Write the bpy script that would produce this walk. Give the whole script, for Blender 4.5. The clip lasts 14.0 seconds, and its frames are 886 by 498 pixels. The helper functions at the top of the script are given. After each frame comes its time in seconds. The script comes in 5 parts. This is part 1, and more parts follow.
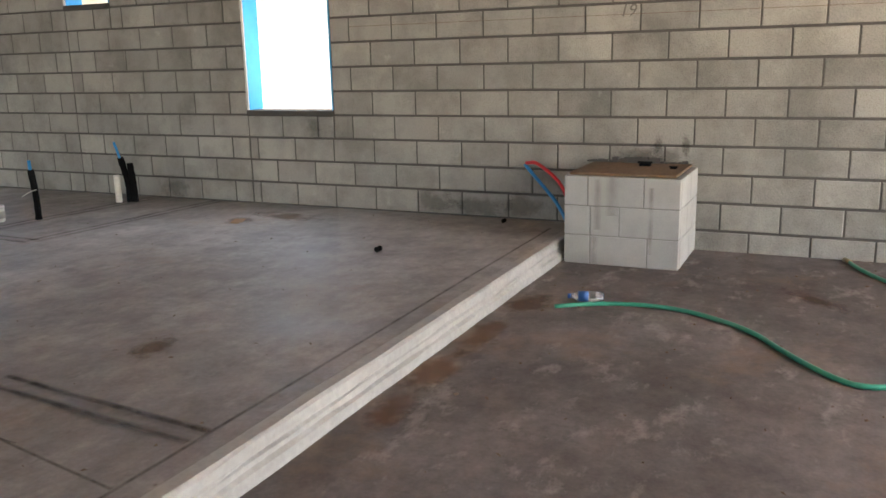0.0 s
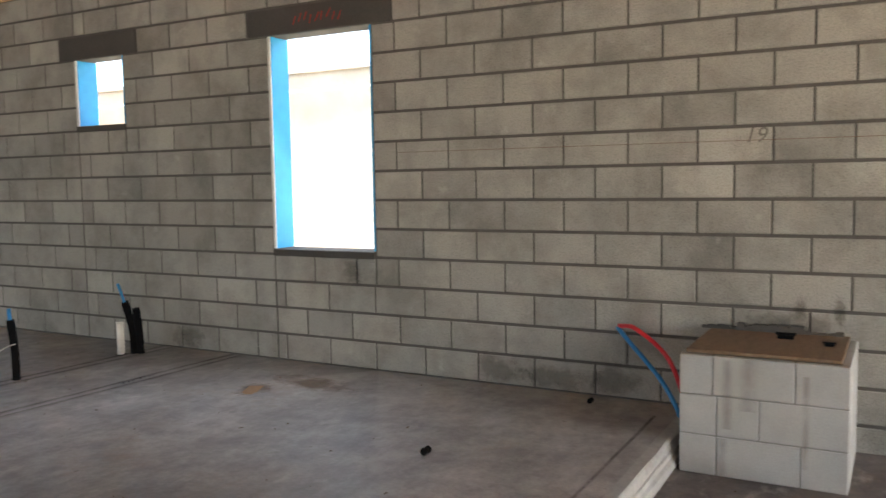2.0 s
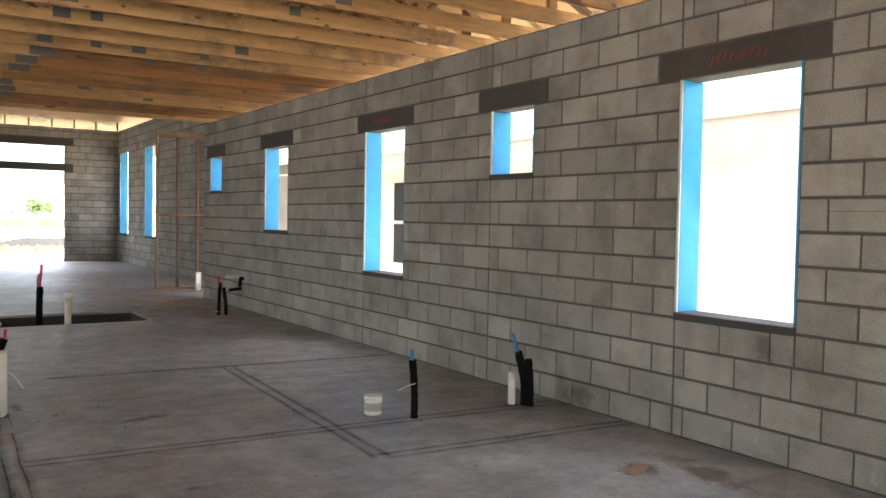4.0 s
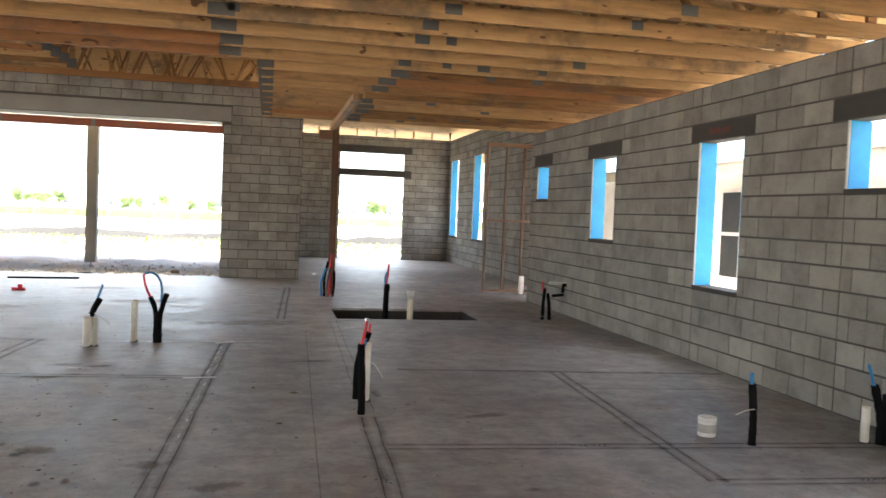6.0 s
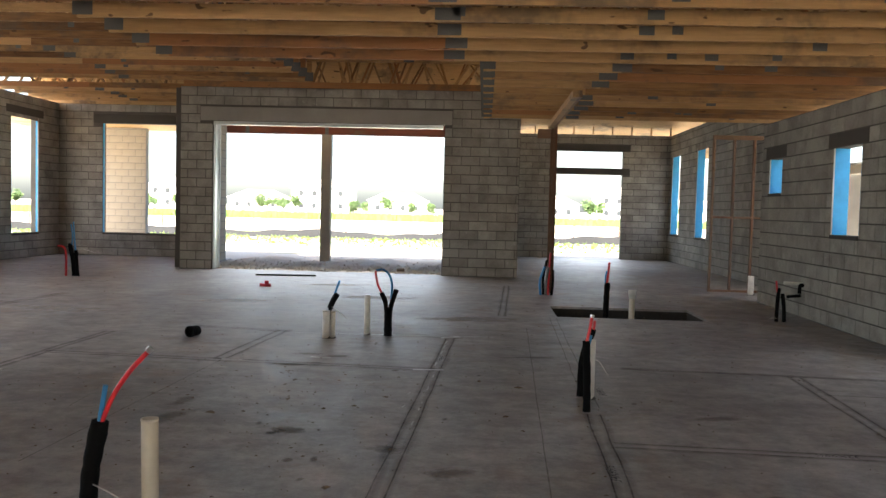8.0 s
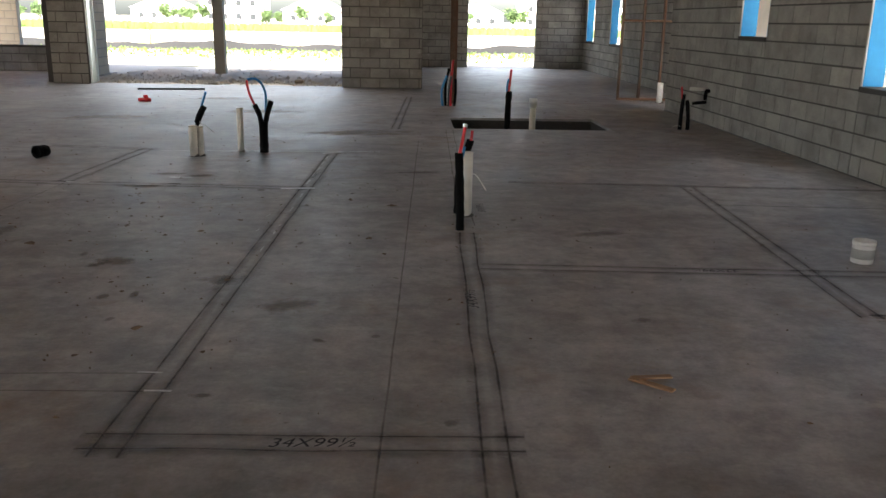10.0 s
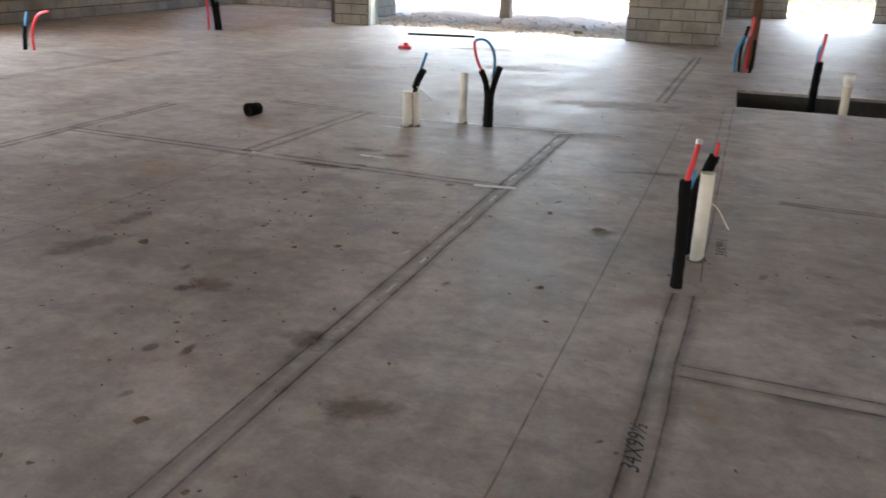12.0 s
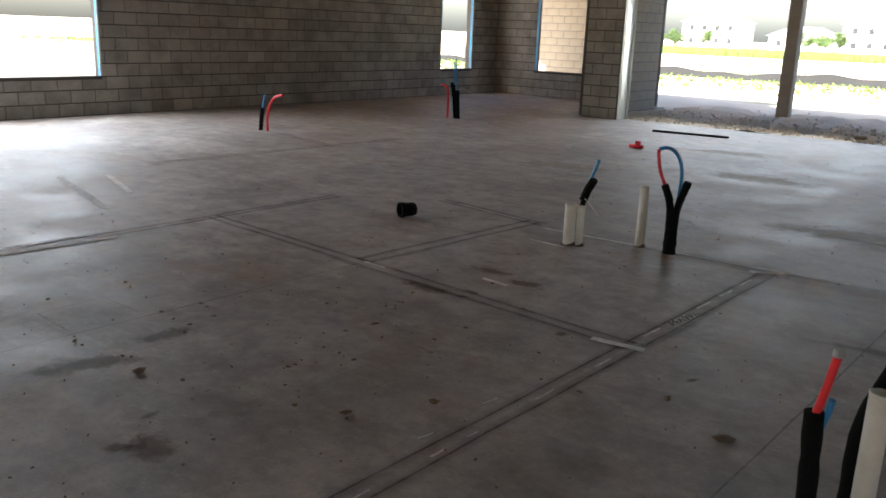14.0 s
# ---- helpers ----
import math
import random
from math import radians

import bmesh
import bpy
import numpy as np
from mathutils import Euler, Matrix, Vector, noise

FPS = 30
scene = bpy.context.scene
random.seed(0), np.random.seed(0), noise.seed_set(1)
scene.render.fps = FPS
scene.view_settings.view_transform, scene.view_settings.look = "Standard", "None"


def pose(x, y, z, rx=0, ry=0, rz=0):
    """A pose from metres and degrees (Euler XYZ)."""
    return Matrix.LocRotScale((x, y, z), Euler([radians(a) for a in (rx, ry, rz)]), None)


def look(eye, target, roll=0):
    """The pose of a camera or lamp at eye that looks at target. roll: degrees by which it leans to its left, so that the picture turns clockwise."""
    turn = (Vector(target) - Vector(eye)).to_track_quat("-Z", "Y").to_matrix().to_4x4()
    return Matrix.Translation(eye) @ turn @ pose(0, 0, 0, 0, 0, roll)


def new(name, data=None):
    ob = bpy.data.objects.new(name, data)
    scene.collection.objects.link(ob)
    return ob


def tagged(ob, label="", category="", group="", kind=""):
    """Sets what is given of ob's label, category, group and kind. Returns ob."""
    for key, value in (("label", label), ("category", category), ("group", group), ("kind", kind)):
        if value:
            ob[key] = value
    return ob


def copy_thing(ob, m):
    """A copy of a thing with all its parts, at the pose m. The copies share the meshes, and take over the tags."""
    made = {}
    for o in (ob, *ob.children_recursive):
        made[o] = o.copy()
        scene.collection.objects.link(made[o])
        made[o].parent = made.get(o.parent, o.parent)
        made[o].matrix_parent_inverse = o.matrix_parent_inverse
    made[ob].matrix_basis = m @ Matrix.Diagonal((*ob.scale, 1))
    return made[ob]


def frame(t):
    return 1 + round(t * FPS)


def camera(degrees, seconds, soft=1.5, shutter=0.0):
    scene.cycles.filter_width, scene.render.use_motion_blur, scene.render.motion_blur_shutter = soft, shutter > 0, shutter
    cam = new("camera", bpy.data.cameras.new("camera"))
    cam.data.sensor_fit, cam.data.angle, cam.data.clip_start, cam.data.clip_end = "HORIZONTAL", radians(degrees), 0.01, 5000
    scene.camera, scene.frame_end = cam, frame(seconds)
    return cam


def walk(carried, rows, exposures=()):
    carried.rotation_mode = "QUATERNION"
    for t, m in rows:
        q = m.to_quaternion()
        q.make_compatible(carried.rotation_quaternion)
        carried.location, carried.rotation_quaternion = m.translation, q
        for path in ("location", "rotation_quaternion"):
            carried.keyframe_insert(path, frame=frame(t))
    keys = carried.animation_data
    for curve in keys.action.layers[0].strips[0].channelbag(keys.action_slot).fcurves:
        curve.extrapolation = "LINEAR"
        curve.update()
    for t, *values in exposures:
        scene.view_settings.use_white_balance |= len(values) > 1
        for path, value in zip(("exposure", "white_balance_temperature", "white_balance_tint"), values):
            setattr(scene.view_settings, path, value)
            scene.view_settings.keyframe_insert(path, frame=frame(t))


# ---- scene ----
cam = camera(56.1, 14.0, shutter=0.15)
PATH = [
    (0, (-6.183, -3.955, 1.235), (-4.42, -3.118, 0.798), -1.3),
    (0.5, (-5.969, -3.768, 1.286), (-4.191, -2.911, 0.966), -1.0),
    (1, (-5.652, -3.551, 1.356), (-3.796, -2.839, 1.134), -1.8),
    (1.5, (-5.252, -3.461, 1.348), (-3.376, -2.792, 1.165), -2.1),
    (2, (-4.903, -3.251, 1.369), (-3.159, -2.288, 1.198), -1.0),
    (2.5, (-4.644, -3.078, 1.398), (-3.05, -1.878, 1.25), 0.2),
    (3, (-4.454, -3.026, 1.422), (-3.015, -1.641, 1.319), 0.8),
    (3.2, (-4.388, -3.006, 1.425), (-3.035, -1.536, 1.336), 0.8),
    (5.3, (-4.612, -2.962, 1.523), (-3.868, -1.107, 1.434), 1.7),
    (5.5, (-4.613, -2.949, 1.516), (-3.958, -1.061, 1.429), 1.8),
    (6, (-4.668, -2.993, 1.522), (-4.255, -1.037, 1.44), 2.3),
    (6.5, (-4.711, -3.002, 1.517), (-4.526, -1.012, 1.432), 2.2),
    (7, (-4.732, -3.008, 1.513), (-4.723, -1.009, 1.428), 2.1),
    (7.2, (-4.752, -3.008, 1.505), (-4.807, -1.011, 1.42), 2.3),
    (9.3, (-4.561, -2.904, 1.43), (-4.669, -0.93, 1.124), 1.0),
    (9.5, (-4.487, -2.75, 1.388), (-4.517, -0.787, 1.003), 1.1),
    (10, (-4.31, -2.35, 1.386), (-4.221, -0.424, 0.856), 1.1),
    (10.5, (-4.133, -1.881, 1.4), (-4.138, 0.022, 0.784), 1.2),
    (11, (-4.032, -1.499, 1.457), (-4.16, 0.359, 0.727), 2.2),
    (11.5, (-3.943, -1.082, 1.497), (-4.166, 0.757, 0.744), 2.2),
    (12, (-3.862, -0.705, 1.504), (-4.444, 1.084, 0.825), 1.7),
    (12.5, (-3.799, -0.316, 1.51), (-4.748, 1.337, 0.904), 1.1),
    (13, (-3.754, 0.098, 1.525), (-4.796, 1.708, 0.958), 0.8),
    (13.5, (-3.59, 0.484, 1.509), (-4.626, 2.107, 0.968), 1.3),
    (14, (-3.46, 0.846, 1.527), (-4.657, 2.365, 1.018), 2.1),
]
walk(cam, [(t, look(eye, target, roll)) for t, eye, target, roll in PATH],
     exposures=[(0.0, 3.7), (1.5, 3.6), (2.0, 3.5), (3.2, 3.4), (5.5, 3.8), (6.0, 3.55), (7.0, 3.05), (9.5, 2.8), (10.5, 2.85), (11.0, 3.2), (11.5, 3.85), (12.0, 3.85), (12.5, 3.5), (13.5, 3.0), (14.0, 2.65)])

# ---------- world, sun, exposure ----------
SUN_DIR = Vector((-0.14, -0.9, 1.0)).normalized()
world = bpy.data.worlds.new("world")
scene.world = world
world.use_nodes = True
wn = world.node_tree
sky = wn.nodes.new("ShaderNodeTexSky")
sky.sky_type, sky.sun_disc = "NISHITA", False
sky.sun_elevation = math.asin(SUN_DIR.z)
sky.sun_rotation = math.atan2(SUN_DIR.x, SUN_DIR.y)
sky.dust_density = 3.0
wn.links.new(sky.outputs[0], wn.nodes["Background"].inputs[0])
wn.nodes["Background"].inputs[1].default_value = 0.1
sun = new("sun", bpy.data.lights.new("sun", "SUN"))
sun.data.energy, sun.data.angle, sun.data.color = 5.0, radians(0.5), (1.0, 0.95, 0.86)
sun.matrix_world = look(SUN_DIR * 60, (0, 0, 0))


def sky_window(name, eye, target, w, h, watts):
    """An area lamp in an opening that stands in for the sky's light."""
    lamp = new(name, bpy.data.lights.new(name, "AREA"))
    lamp.data.shape, lamp.data.size, lamp.data.size_y = "RECTANGLE", w, h
    lamp.data.spread = radians(125)
    lamp.data.energy, lamp.data.color = watts, (0.93, 0.97, 1.0)
    lamp.matrix_world = look(eye, target)


sky_window("sky_west_window", (-16.55, 5.68, 2.0), (-12.0, 5.68, -3.0), 4.6, 2.6, 36)
sky_window("sky_patio", (-8.24, 15.75, 1.7), (-8.6, 11.0, -2.8), 5.0, 3.0, 13)
for n, (ye, wid, watts) in enumerate(((0.46, 0.85, 0.8), (5.07, 0.82, 1.0))):
    sky_window(f"sky_side_window_{n + 1}", (0.16, ye, 1.6), (-2.2, ye, -0.6), wid, 1.5, watts)
sky_window("sky_end_door", (-1.41, 24.05, 1.4), (-1.41, 20.0, -1.4), 2.0, 2.4, 6)

# ---------- materials ----------


class Mat:
    """A small node-graph helper round one Principled material."""

    def __init__(self, name, rough=0.8, metal=0.0):
        self.m = bpy.data.materials.new(name)
        self.m.use_nodes = True
        self.t = self.m.node_tree
        self.b = self.t.nodes["Principled BSDF"]
        self.b.inputs["Roughness"].default_value = rough
        self.b.inputs["Metallic"].default_value = metal
        self.co = self.t.nodes.new("ShaderNodeTexCoord").outputs["Object"]

    def n(self, kind, **ins):
        node = self.t.nodes.new(kind)
        for key, v in ins.items():
            self.put(node, key.replace("_", " "), v)
        return node

    def put(self, node, key, v):
        sock = node.inputs[int(key[1:])] if key[0] == "i" and key[1:].isdigit() else node.inputs[key]
        if isinstance(v, bpy.types.NodeSocket):
            self.t.links.new(v, sock)
        else:
            sock.default_value = v

    def where(self, world_space=False, scale=(1, 1, 1)):
        src = self.n("ShaderNodeNewGeometry").outputs["Position"] if world_space else self.co
        mp = self.n("ShaderNodeMapping", Vector=src)
        mp.inputs["Scale"].default_value = scale
        return mp.outputs[0]

    def noise(self, scale, detail=4.0, vec=None, rough=0.55):
        return self.n("ShaderNodeTexNoise", Vector=vec or self.co, Scale=scale, Detail=detail, Roughness=rough).outputs["Fac"]

    def ramp(self, fac, *stops):
        r = self.n("ShaderNodeValToRGB", Fac=fac)
        els = r.color_ramp.elements
        while len(els) < len(stops):
            els.new(0.5)
        for e, (p, c) in zip(els, stops):
            e.position = p
            e.color = (*c, 1) if len(c) == 3 else c
        return r.outputs[0]

    def mix(self, fac, a, b, blend="MIX"):
        mx = self.t.nodes.new("ShaderNodeMix")
        mx.data_type, mx.blend_type = "RGBA", blend
        for idx, v in ((0, fac), (6, a), (7, b)):
            if isinstance(v, bpy.types.NodeSocket):
                self.t.links.new(v, mx.inputs[idx])
            else:
                mx.inputs[idx].default_value = v if idx == 0 else (*v, 1)
        return mx.outputs[2]

    def math(self, op, a, b=0.0):
        nd = self.t.nodes.new("ShaderNodeMath")
        nd.operation = op
        self.put(nd, "i0", a)
        self.put(nd, "i1", b)
        return nd.outputs[0]

    def colour(self, c):
        self.put(self.b, "Base Color", c if isinstance(c, bpy.types.NodeSocket) else (*c, 1))
        return self

    def rough(self, v):
        self.put(self.b, "Roughness", v)
        return self

    def bump(self, height, strength=0.3, dist=0.01):
        bp = self.n("ShaderNodeBump", Height=height, Strength=strength, Distance=dist)
        self.t.links.new(bp.outputs[0], self.b.inputs["Normal"])
        return self


def grey3(v):
    return (v, v, v)


def make_block():
    m = Mat("concrete_block", 0.92)
    w = m.where(True)
    rnd = m.math("FRACT", m.math("ADD", m.n("ShaderNodeObjectInfo").outputs["Random"],
                                 m.n("ShaderNodeNewGeometry").outputs["Random Per Island"]))
    base = m.ramp(rnd, (0.0, (0.265, 0.254, 0.23)), (0.2, (0.315, 0.302, 0.274)), (0.85, (0.355, 0.34, 0.306)), (1.0, (0.41, 0.392, 0.35)))
    grain = m.noise(120, 3, w)
    base = m.mix(0.75, base, m.ramp(grain, (0.28, grey3(0.54)), (0.5, grey3(0.98)), (0.75, grey3(1.2))), "MULTIPLY")
    blot = m.noise(2.3, 5, w, 0.65)
    base = m.mix(0.8, base, m.ramp(blot, (0.36, grey3(0.66)), (0.58, grey3(1.08))), "MULTIPLY")
    pale = m.ramp(m.noise(6.5, 4, w), (0.66, grey3(0)), (0.74, grey3(1)))
    base = m.mix(m.math("MULTIPLY", pale, 0.25), base, (0.6, 0.58, 0.54))
    return m.colour(base).bump(m.math("ADD", grain, m.noise(40, 4, w)), 0.55, 0.004).m


def simple(name, c0, c1, scale=20, rough=0.8, metal=0.0, bump=0.15, big=2.0, stretch=(1, 1, 1)):
    m = Mat(name, rough, metal)
    v = m.where(False, stretch)
    fine, large = m.noise(scale, 5, v), m.noise(big, 4, v)
    c = m.mix(fine, c0, c1)
    c = m.mix(0.6, c, m.ramp(large, (0.3, grey3(0.8)), (0.7, grey3(1.1))), "MULTIPLY")
    m.colour(c)
    if bump:
        m.bump(fine, bump, 0.004)
    return m.m


def make_floor(name, dusty):
    m = Mat(name, 0.6)
    w = m.where(True)
    large, mid, fine = m.noise(0.32, 4, w), m.noise(1.6, 6, w, 0.65), m.noise(60, 4, w)
    c0, c1 = ((0.122, 0.106, 0.099), (0.192, 0.172, 0.162)) if dusty else ((0.252, 0.232, 0.222), (0.37, 0.355, 0.345))
    c = m.mix(m.ramp(large, (0.40, grey3(0)), (0.60, grey3(1))), c0, c1)
    c = m.mix(0.9, c, m.ramp(mid, (0.36, grey3(0.70)), (0.5, grey3(0.98)), (0.64, grey3(1.22))), "MULTIPLY")
    c = m.mix(0.3, c, m.ramp(fine, (0.3, grey3(0.7)), (0.7, grey3(1.2))), "MULTIPLY")
    spk = m.noise(14, 5, w, 0.75)
    c = m.mix(0.6, c, m.ramp(spk, (0.36, grey3(0.76)), (0.52, grey3(1.0)), (0.68, grey3(1.2))), "MULTIPLY")
    cloud = m.noise(4.5, 6, w, 0.6)
    c = m.mix(0.8, c, m.ramp(cloud, (0.38, grey3(0.78)), (0.5, grey3(1.0)), (0.63, grey3(1.16))), "MULTIPLY")
    # trowel sweeps
    sw = m.noise(3.0, 5, m.where(True, (0.5, 2.2, 1)), 0.7)
    c = m.mix(0.35, c, m.ramp(sw, (0.32, grey3(0.76)), (0.62, grey3(1.12))), "MULTIPLY")
    brown = m.ramp(m.noise(1.1, 6, w, 0.7), (0.56, grey3(0)), (0.68, grey3(1)))
    c = m.mix(m.math("MULTIPLY", brown, 0.5), c, (0.24, 0.165, 0.11))
    dots = m.ramp(m.noise(9, 2, w), (0.735, grey3(0)), (0.76, grey3(1)))
    c = m.mix(m.math("MULTIPLY", dots, 0.6), c, (0.12, 0.09, 0.07))
    pale = m.ramp(m.noise(4.3, 5, m.where(True, (1, 1.7, 1)), 0.7), (0.56, grey3(0)), (0.68, grey3(1)))
    c = m.mix(m.math("MULTIPLY", pale, 0.3), c, (0.5, 0.47, 0.43))
    m.colour(c)
    m.rough(m.ramp(mid, (0.3, grey3(0.46 if not dusty else 0.75)), (0.7, grey3(0.72 if not dusty else 0.9))))
    return m.bump(m.math("ADD", m.math("MULTIPLY", fine, 0.35), m.math("ADD", mid, spk)), 0.22, 0.01).m


def make_wood(name, c0, c1, c2):
    m = Mat(name, 0.72)
    rnd = m.n("ShaderNodeObjectInfo").outputs["Random"]
    isl = m.n("ShaderNodeNewGeometry").outputs["Random Per Island"]
    v = m.n("ShaderNodeVectorMath", i0=m.where(True, (1.2, 14, 14)))
    m.put(v, "i1", m.n("ShaderNodeCombineXYZ", X=m.math("MULTIPLY", rnd, 40.0), Y=m.math("MULTIPLY", isl, 30.0)).outputs[0])
    g = m.noise(2.2, 6, v.outputs[0], 0.6)
    c = m.mix(m.ramp(g, (0.3, grey3(0)), (0.7, grey3(1))), c0, c1)
    per = m.math("FRACT", m.math("ADD", rnd, isl))
    c = m.mix(per, c, m.mix(0.6, c, c2))
    c = m.mix(0.85, c, m.ramp(per, (0.0, (0.34, 0.27, 0.22)), (0.18, (0.7, 0.62, 0.55)), (0.4, grey3(1.0)), (0.8, grey3(1.15)), (0.86, (0.62, 0.36, 0.26)), (1.0, (0.72, 0.5, 0.38))), "MULTIPLY")
    knots = m.ramp(m.noise(5.5, 1, m.where(True, (0.9, 3, 2.2))), (0.715, grey3(0)), (0.74, grey3(1)))
    c = m.mix(m.math("MULTIPLY", knots, 0.85), c, (0.09, 0.045, 0.02))
    grey = m.ramp(m.noise(0.9, 5, m.where(True), 0.7), (0.52, grey3(0)), (0.64, grey3(1)))
    c = m.mix(m.math("MULTIPLY", grey, 0.7), c, (0.12, 0.092, 0.066))
    return m.colour(c).bump(g, 0.2, 0.003).m


def make_decal(name, col, strength, kind):
    """Chalk, grime or rust lying on the slab; the mesh's own uv shapes its ragged edge."""
    m = Mat(name, 0.9)
    uv = m.n("ShaderNodeUVMap").outputs[0]
    sep = m.n("ShaderNodeSeparateXYZ", Vector=uv)
    w = m.where(True)
    if kind == "line":
        prof = m.math("SUBTRACT", 1.0, m.math("ABSOLUTE", m.math("SUBTRACT", m.math("MULTIPLY", sep.outputs[1], 2.0), 1.0)))
        nz = m.ramp(m.noise(7, 6, w, 0.75), (0.3, grey3(0.15 if col[0] < 0.5 else 0.5)), (0.62, grey3(1)))
        edge = m.math("POWER", prof, 0.8) if col[0] < 0.5 else m.math("MINIMUM", m.math("MULTIPLY", prof, 3.0), 1.0)
        a = m.math("MULTIPLY", m.math("MULTIPLY", edge, nz), strength)
    else:
        cx, cy = m.math("SUBTRACT", sep.outputs[0], 0.5), m.math("SUBTRACT", sep.outputs[1], 0.5)
        d = m.math("SQRT", m.math("ADD", m.math("MULTIPLY", cx, cx), m.math("MULTIPLY", cy, cy)))
        nz = m.noise(5, 6, w, 0.75)
        e = m.math("ADD", m.math("MULTIPLY", d, 2.0), m.math("MULTIPLY", m.math("SUBTRACT", nz, 0.5), 2.4))
        a = m.math("MULTIPLY", m.ramp(e, (0.35, grey3(1)), (0.78, grey3(0))), strength)
    m.put(m.b, "Alpha", a)
    return m.colour(col).m


M_BLOCK = make_block()
# mortar grey, darkened to include part of the shade in the recessed joints
M_MORTAR = simple("mortar", (0.075, 0.07, 0.064), (0.13, 0.123, 0.113), 90, 0.95)
M_LINTEL = simple("precast_lintel", (0.055, 0.05, 0.045), (0.085, 0.078, 0.07), 60, 0.9)
M_HEADER = simple("precast_header", (0.27, 0.255, 0.235), (0.36, 0.345, 0.32), 60, 0.9)
M_FLOOR = make_floor("slab_concrete", False)
M_GARAGE = make_floor("garage_concrete", True)
M_CURB = simple("slab_edge_concrete", (0.31, 0.302, 0.288), (0.5, 0.487, 0.465), 30, 0.9, 0, 0.4, 5)
M_PILLAR = simple("pale_block", (0.33, 0.33, 0.315), (0.48, 0.475, 0.455), 110, 0.92, 0, 0.5, 5)
M_PMORT = simple("pale_mortar", (0.22, 0.215, 0.205), (0.3, 0.295, 0.28), 80, 0.95)
M_WOOD = make_wood("pine_lumber", (0.20, 0.095, 0.032), (0.46, 0.26, 0.10), (0.62, 0.42, 0.2))
M_STUD = make_wood("stud_lumber", (0.10, 0.05, 0.026), (0.16, 0.085, 0.045), (0.2, 0.12, 0.07))
M_CARD = simple("tan_cardboard", (0.26, 0.16, 0.09), (0.36, 0.23, 0.13), 30, 0.9)
M_BEAM = make_wood("red_brown_beam", (0.17, 0.06, 0.04), (0.26, 0.10, 0.07), (0.3, 0.13, 0.09))
M_DECK = make_wood("roof_sheathing", (0.5, 0.31, 0.13), (0.68, 0.46, 0.22), (0.7, 0.5, 0.28))
M_PLATE = simple("galvanised_plate", (0.09, 0.092, 0.09), (0.17, 0.172, 0.168), 120, 0.7, 0.1, 0.2)
M_GALV = simple("galvanised_stud", (0.55, 0.6, 0.62), (0.7, 0.74, 0.76), 40, 0.32, 0.85, 0.05)
M_BLUE = simple("blue_membrane", (0.012, 0.27, 0.58), (0.025, 0.36, 0.70), 14, 0.45, 0, 0.3, 3)
M_WHITE = simple("white_trim_strip", (0.6, 0.6, 0.58), (0.78, 0.78, 0.76), 30, 0.7)
M_PVC = simple("white_pvc", (0.66, 0.64, 0.58), (0.8, 0.78, 0.72), 12, 0.42, 0, 0.05, 6)
M_PVCO = simple("weathered_pvc", (0.52, 0.46, 0.35), (0.68, 0.62, 0.5), 14, 0.5, 0, 0.08, 6)
M_BLACK = simple("black_foam", (0.003, 0.003, 0.0033), (0.008, 0.008, 0.0085), 60, 0.9, 0, 0.3)
M_BLACK.node_tree.nodes["Principled BSDF"].inputs["Specular IOR Level"].default_value = 0.12
M_RED = simple("red_pex", (0.62, 0.014, 0.025), (0.75, 0.03, 0.045), 8, 0.35, 0, 0.0)
M_BPEX = simple("blue_pex", (0.02, 0.2, 0.48), (0.04, 0.28, 0.6), 8, 0.35, 0, 0.0)
M_TIE = simple("white_cord", (0.6, 0.58, 0.52), (0.72, 0.7, 0.64), 8, 0.7, 0, 0.0)
M_HOSE = simple("green_hose", (0.025, 0.22, 0.14), (0.05, 0.33, 0.22), 10, 0.4, 0, 0.05)
M_PLY = simple("weathered_plywood", (0.13, 0.085, 0.05), (0.25, 0.17, 0.105), 22, 0.85, 0, 0.3, 5, (1, 5, 1))
M_STEEL = simple("brass_fitting", (0.4, 0.3, 0.16), (0.55, 0.45, 0.28), 20, 0.35, 0.8, 0.0)
M_DIRT = simple("pit_soil", (0.028, 0.024, 0.02), (0.06, 0.05, 0.042), 18, 0.95, 0, 0.8)
M_SANDY = simple("patio_sand", (0.5, 0.42, 0.32), (0.66, 0.58, 0.47), 9, 0.95, 0, 0.8, 1.2)
M_YARD = simple("sandy_yard", (0.58, 0.49, 0.37), (0.7, 0.61, 0.48), 4, 0.95, 0, 0.4, 0.3)
M_LABEL = simple("bottle_label", (0.02, 0.09, 0.3), (0.03, 0.13, 0.4), 20, 0.5, 0, 0.0)
M_INK = simple("marker_ink", (0.012, 0.012, 0.016), (0.03, 0.03, 0.035), 50, 0.9, 0, 0.0)
M_PENCIL = simple("pencil", (0.14, 0.13, 0.115), (0.2, 0.19, 0.17), 40, 0.9, 0, 0.0)
M_REDINK = simple("red_marker_ink", (0.3, 0.02, 0.02), (0.4, 0.04, 0.03), 50, 0.9, 0, 0.0)
M_CHALK = make_decal("dark_chalk", (0.035, 0.033, 0.042), 0.8, "line")
M_SMUDGE = make_decal("chalk_smudge", (0.085, 0.08, 0.085), 0.42, "line")
M_WCHALK = make_decal("white_chalk", (0.8, 0.8, 0.79), 1.0, "line")
M_THIN = make_decal("faint_chalk", (0.045, 0.04, 0.045), 0.65, "line")
M_STAIN = make_decal("damp_stain", (0.12, 0.104, 0.09), 0.38, "spot")
M_RUST = make_decal("rust_stain", (0.22, 0.115, 0.055), 0.5, "spot")
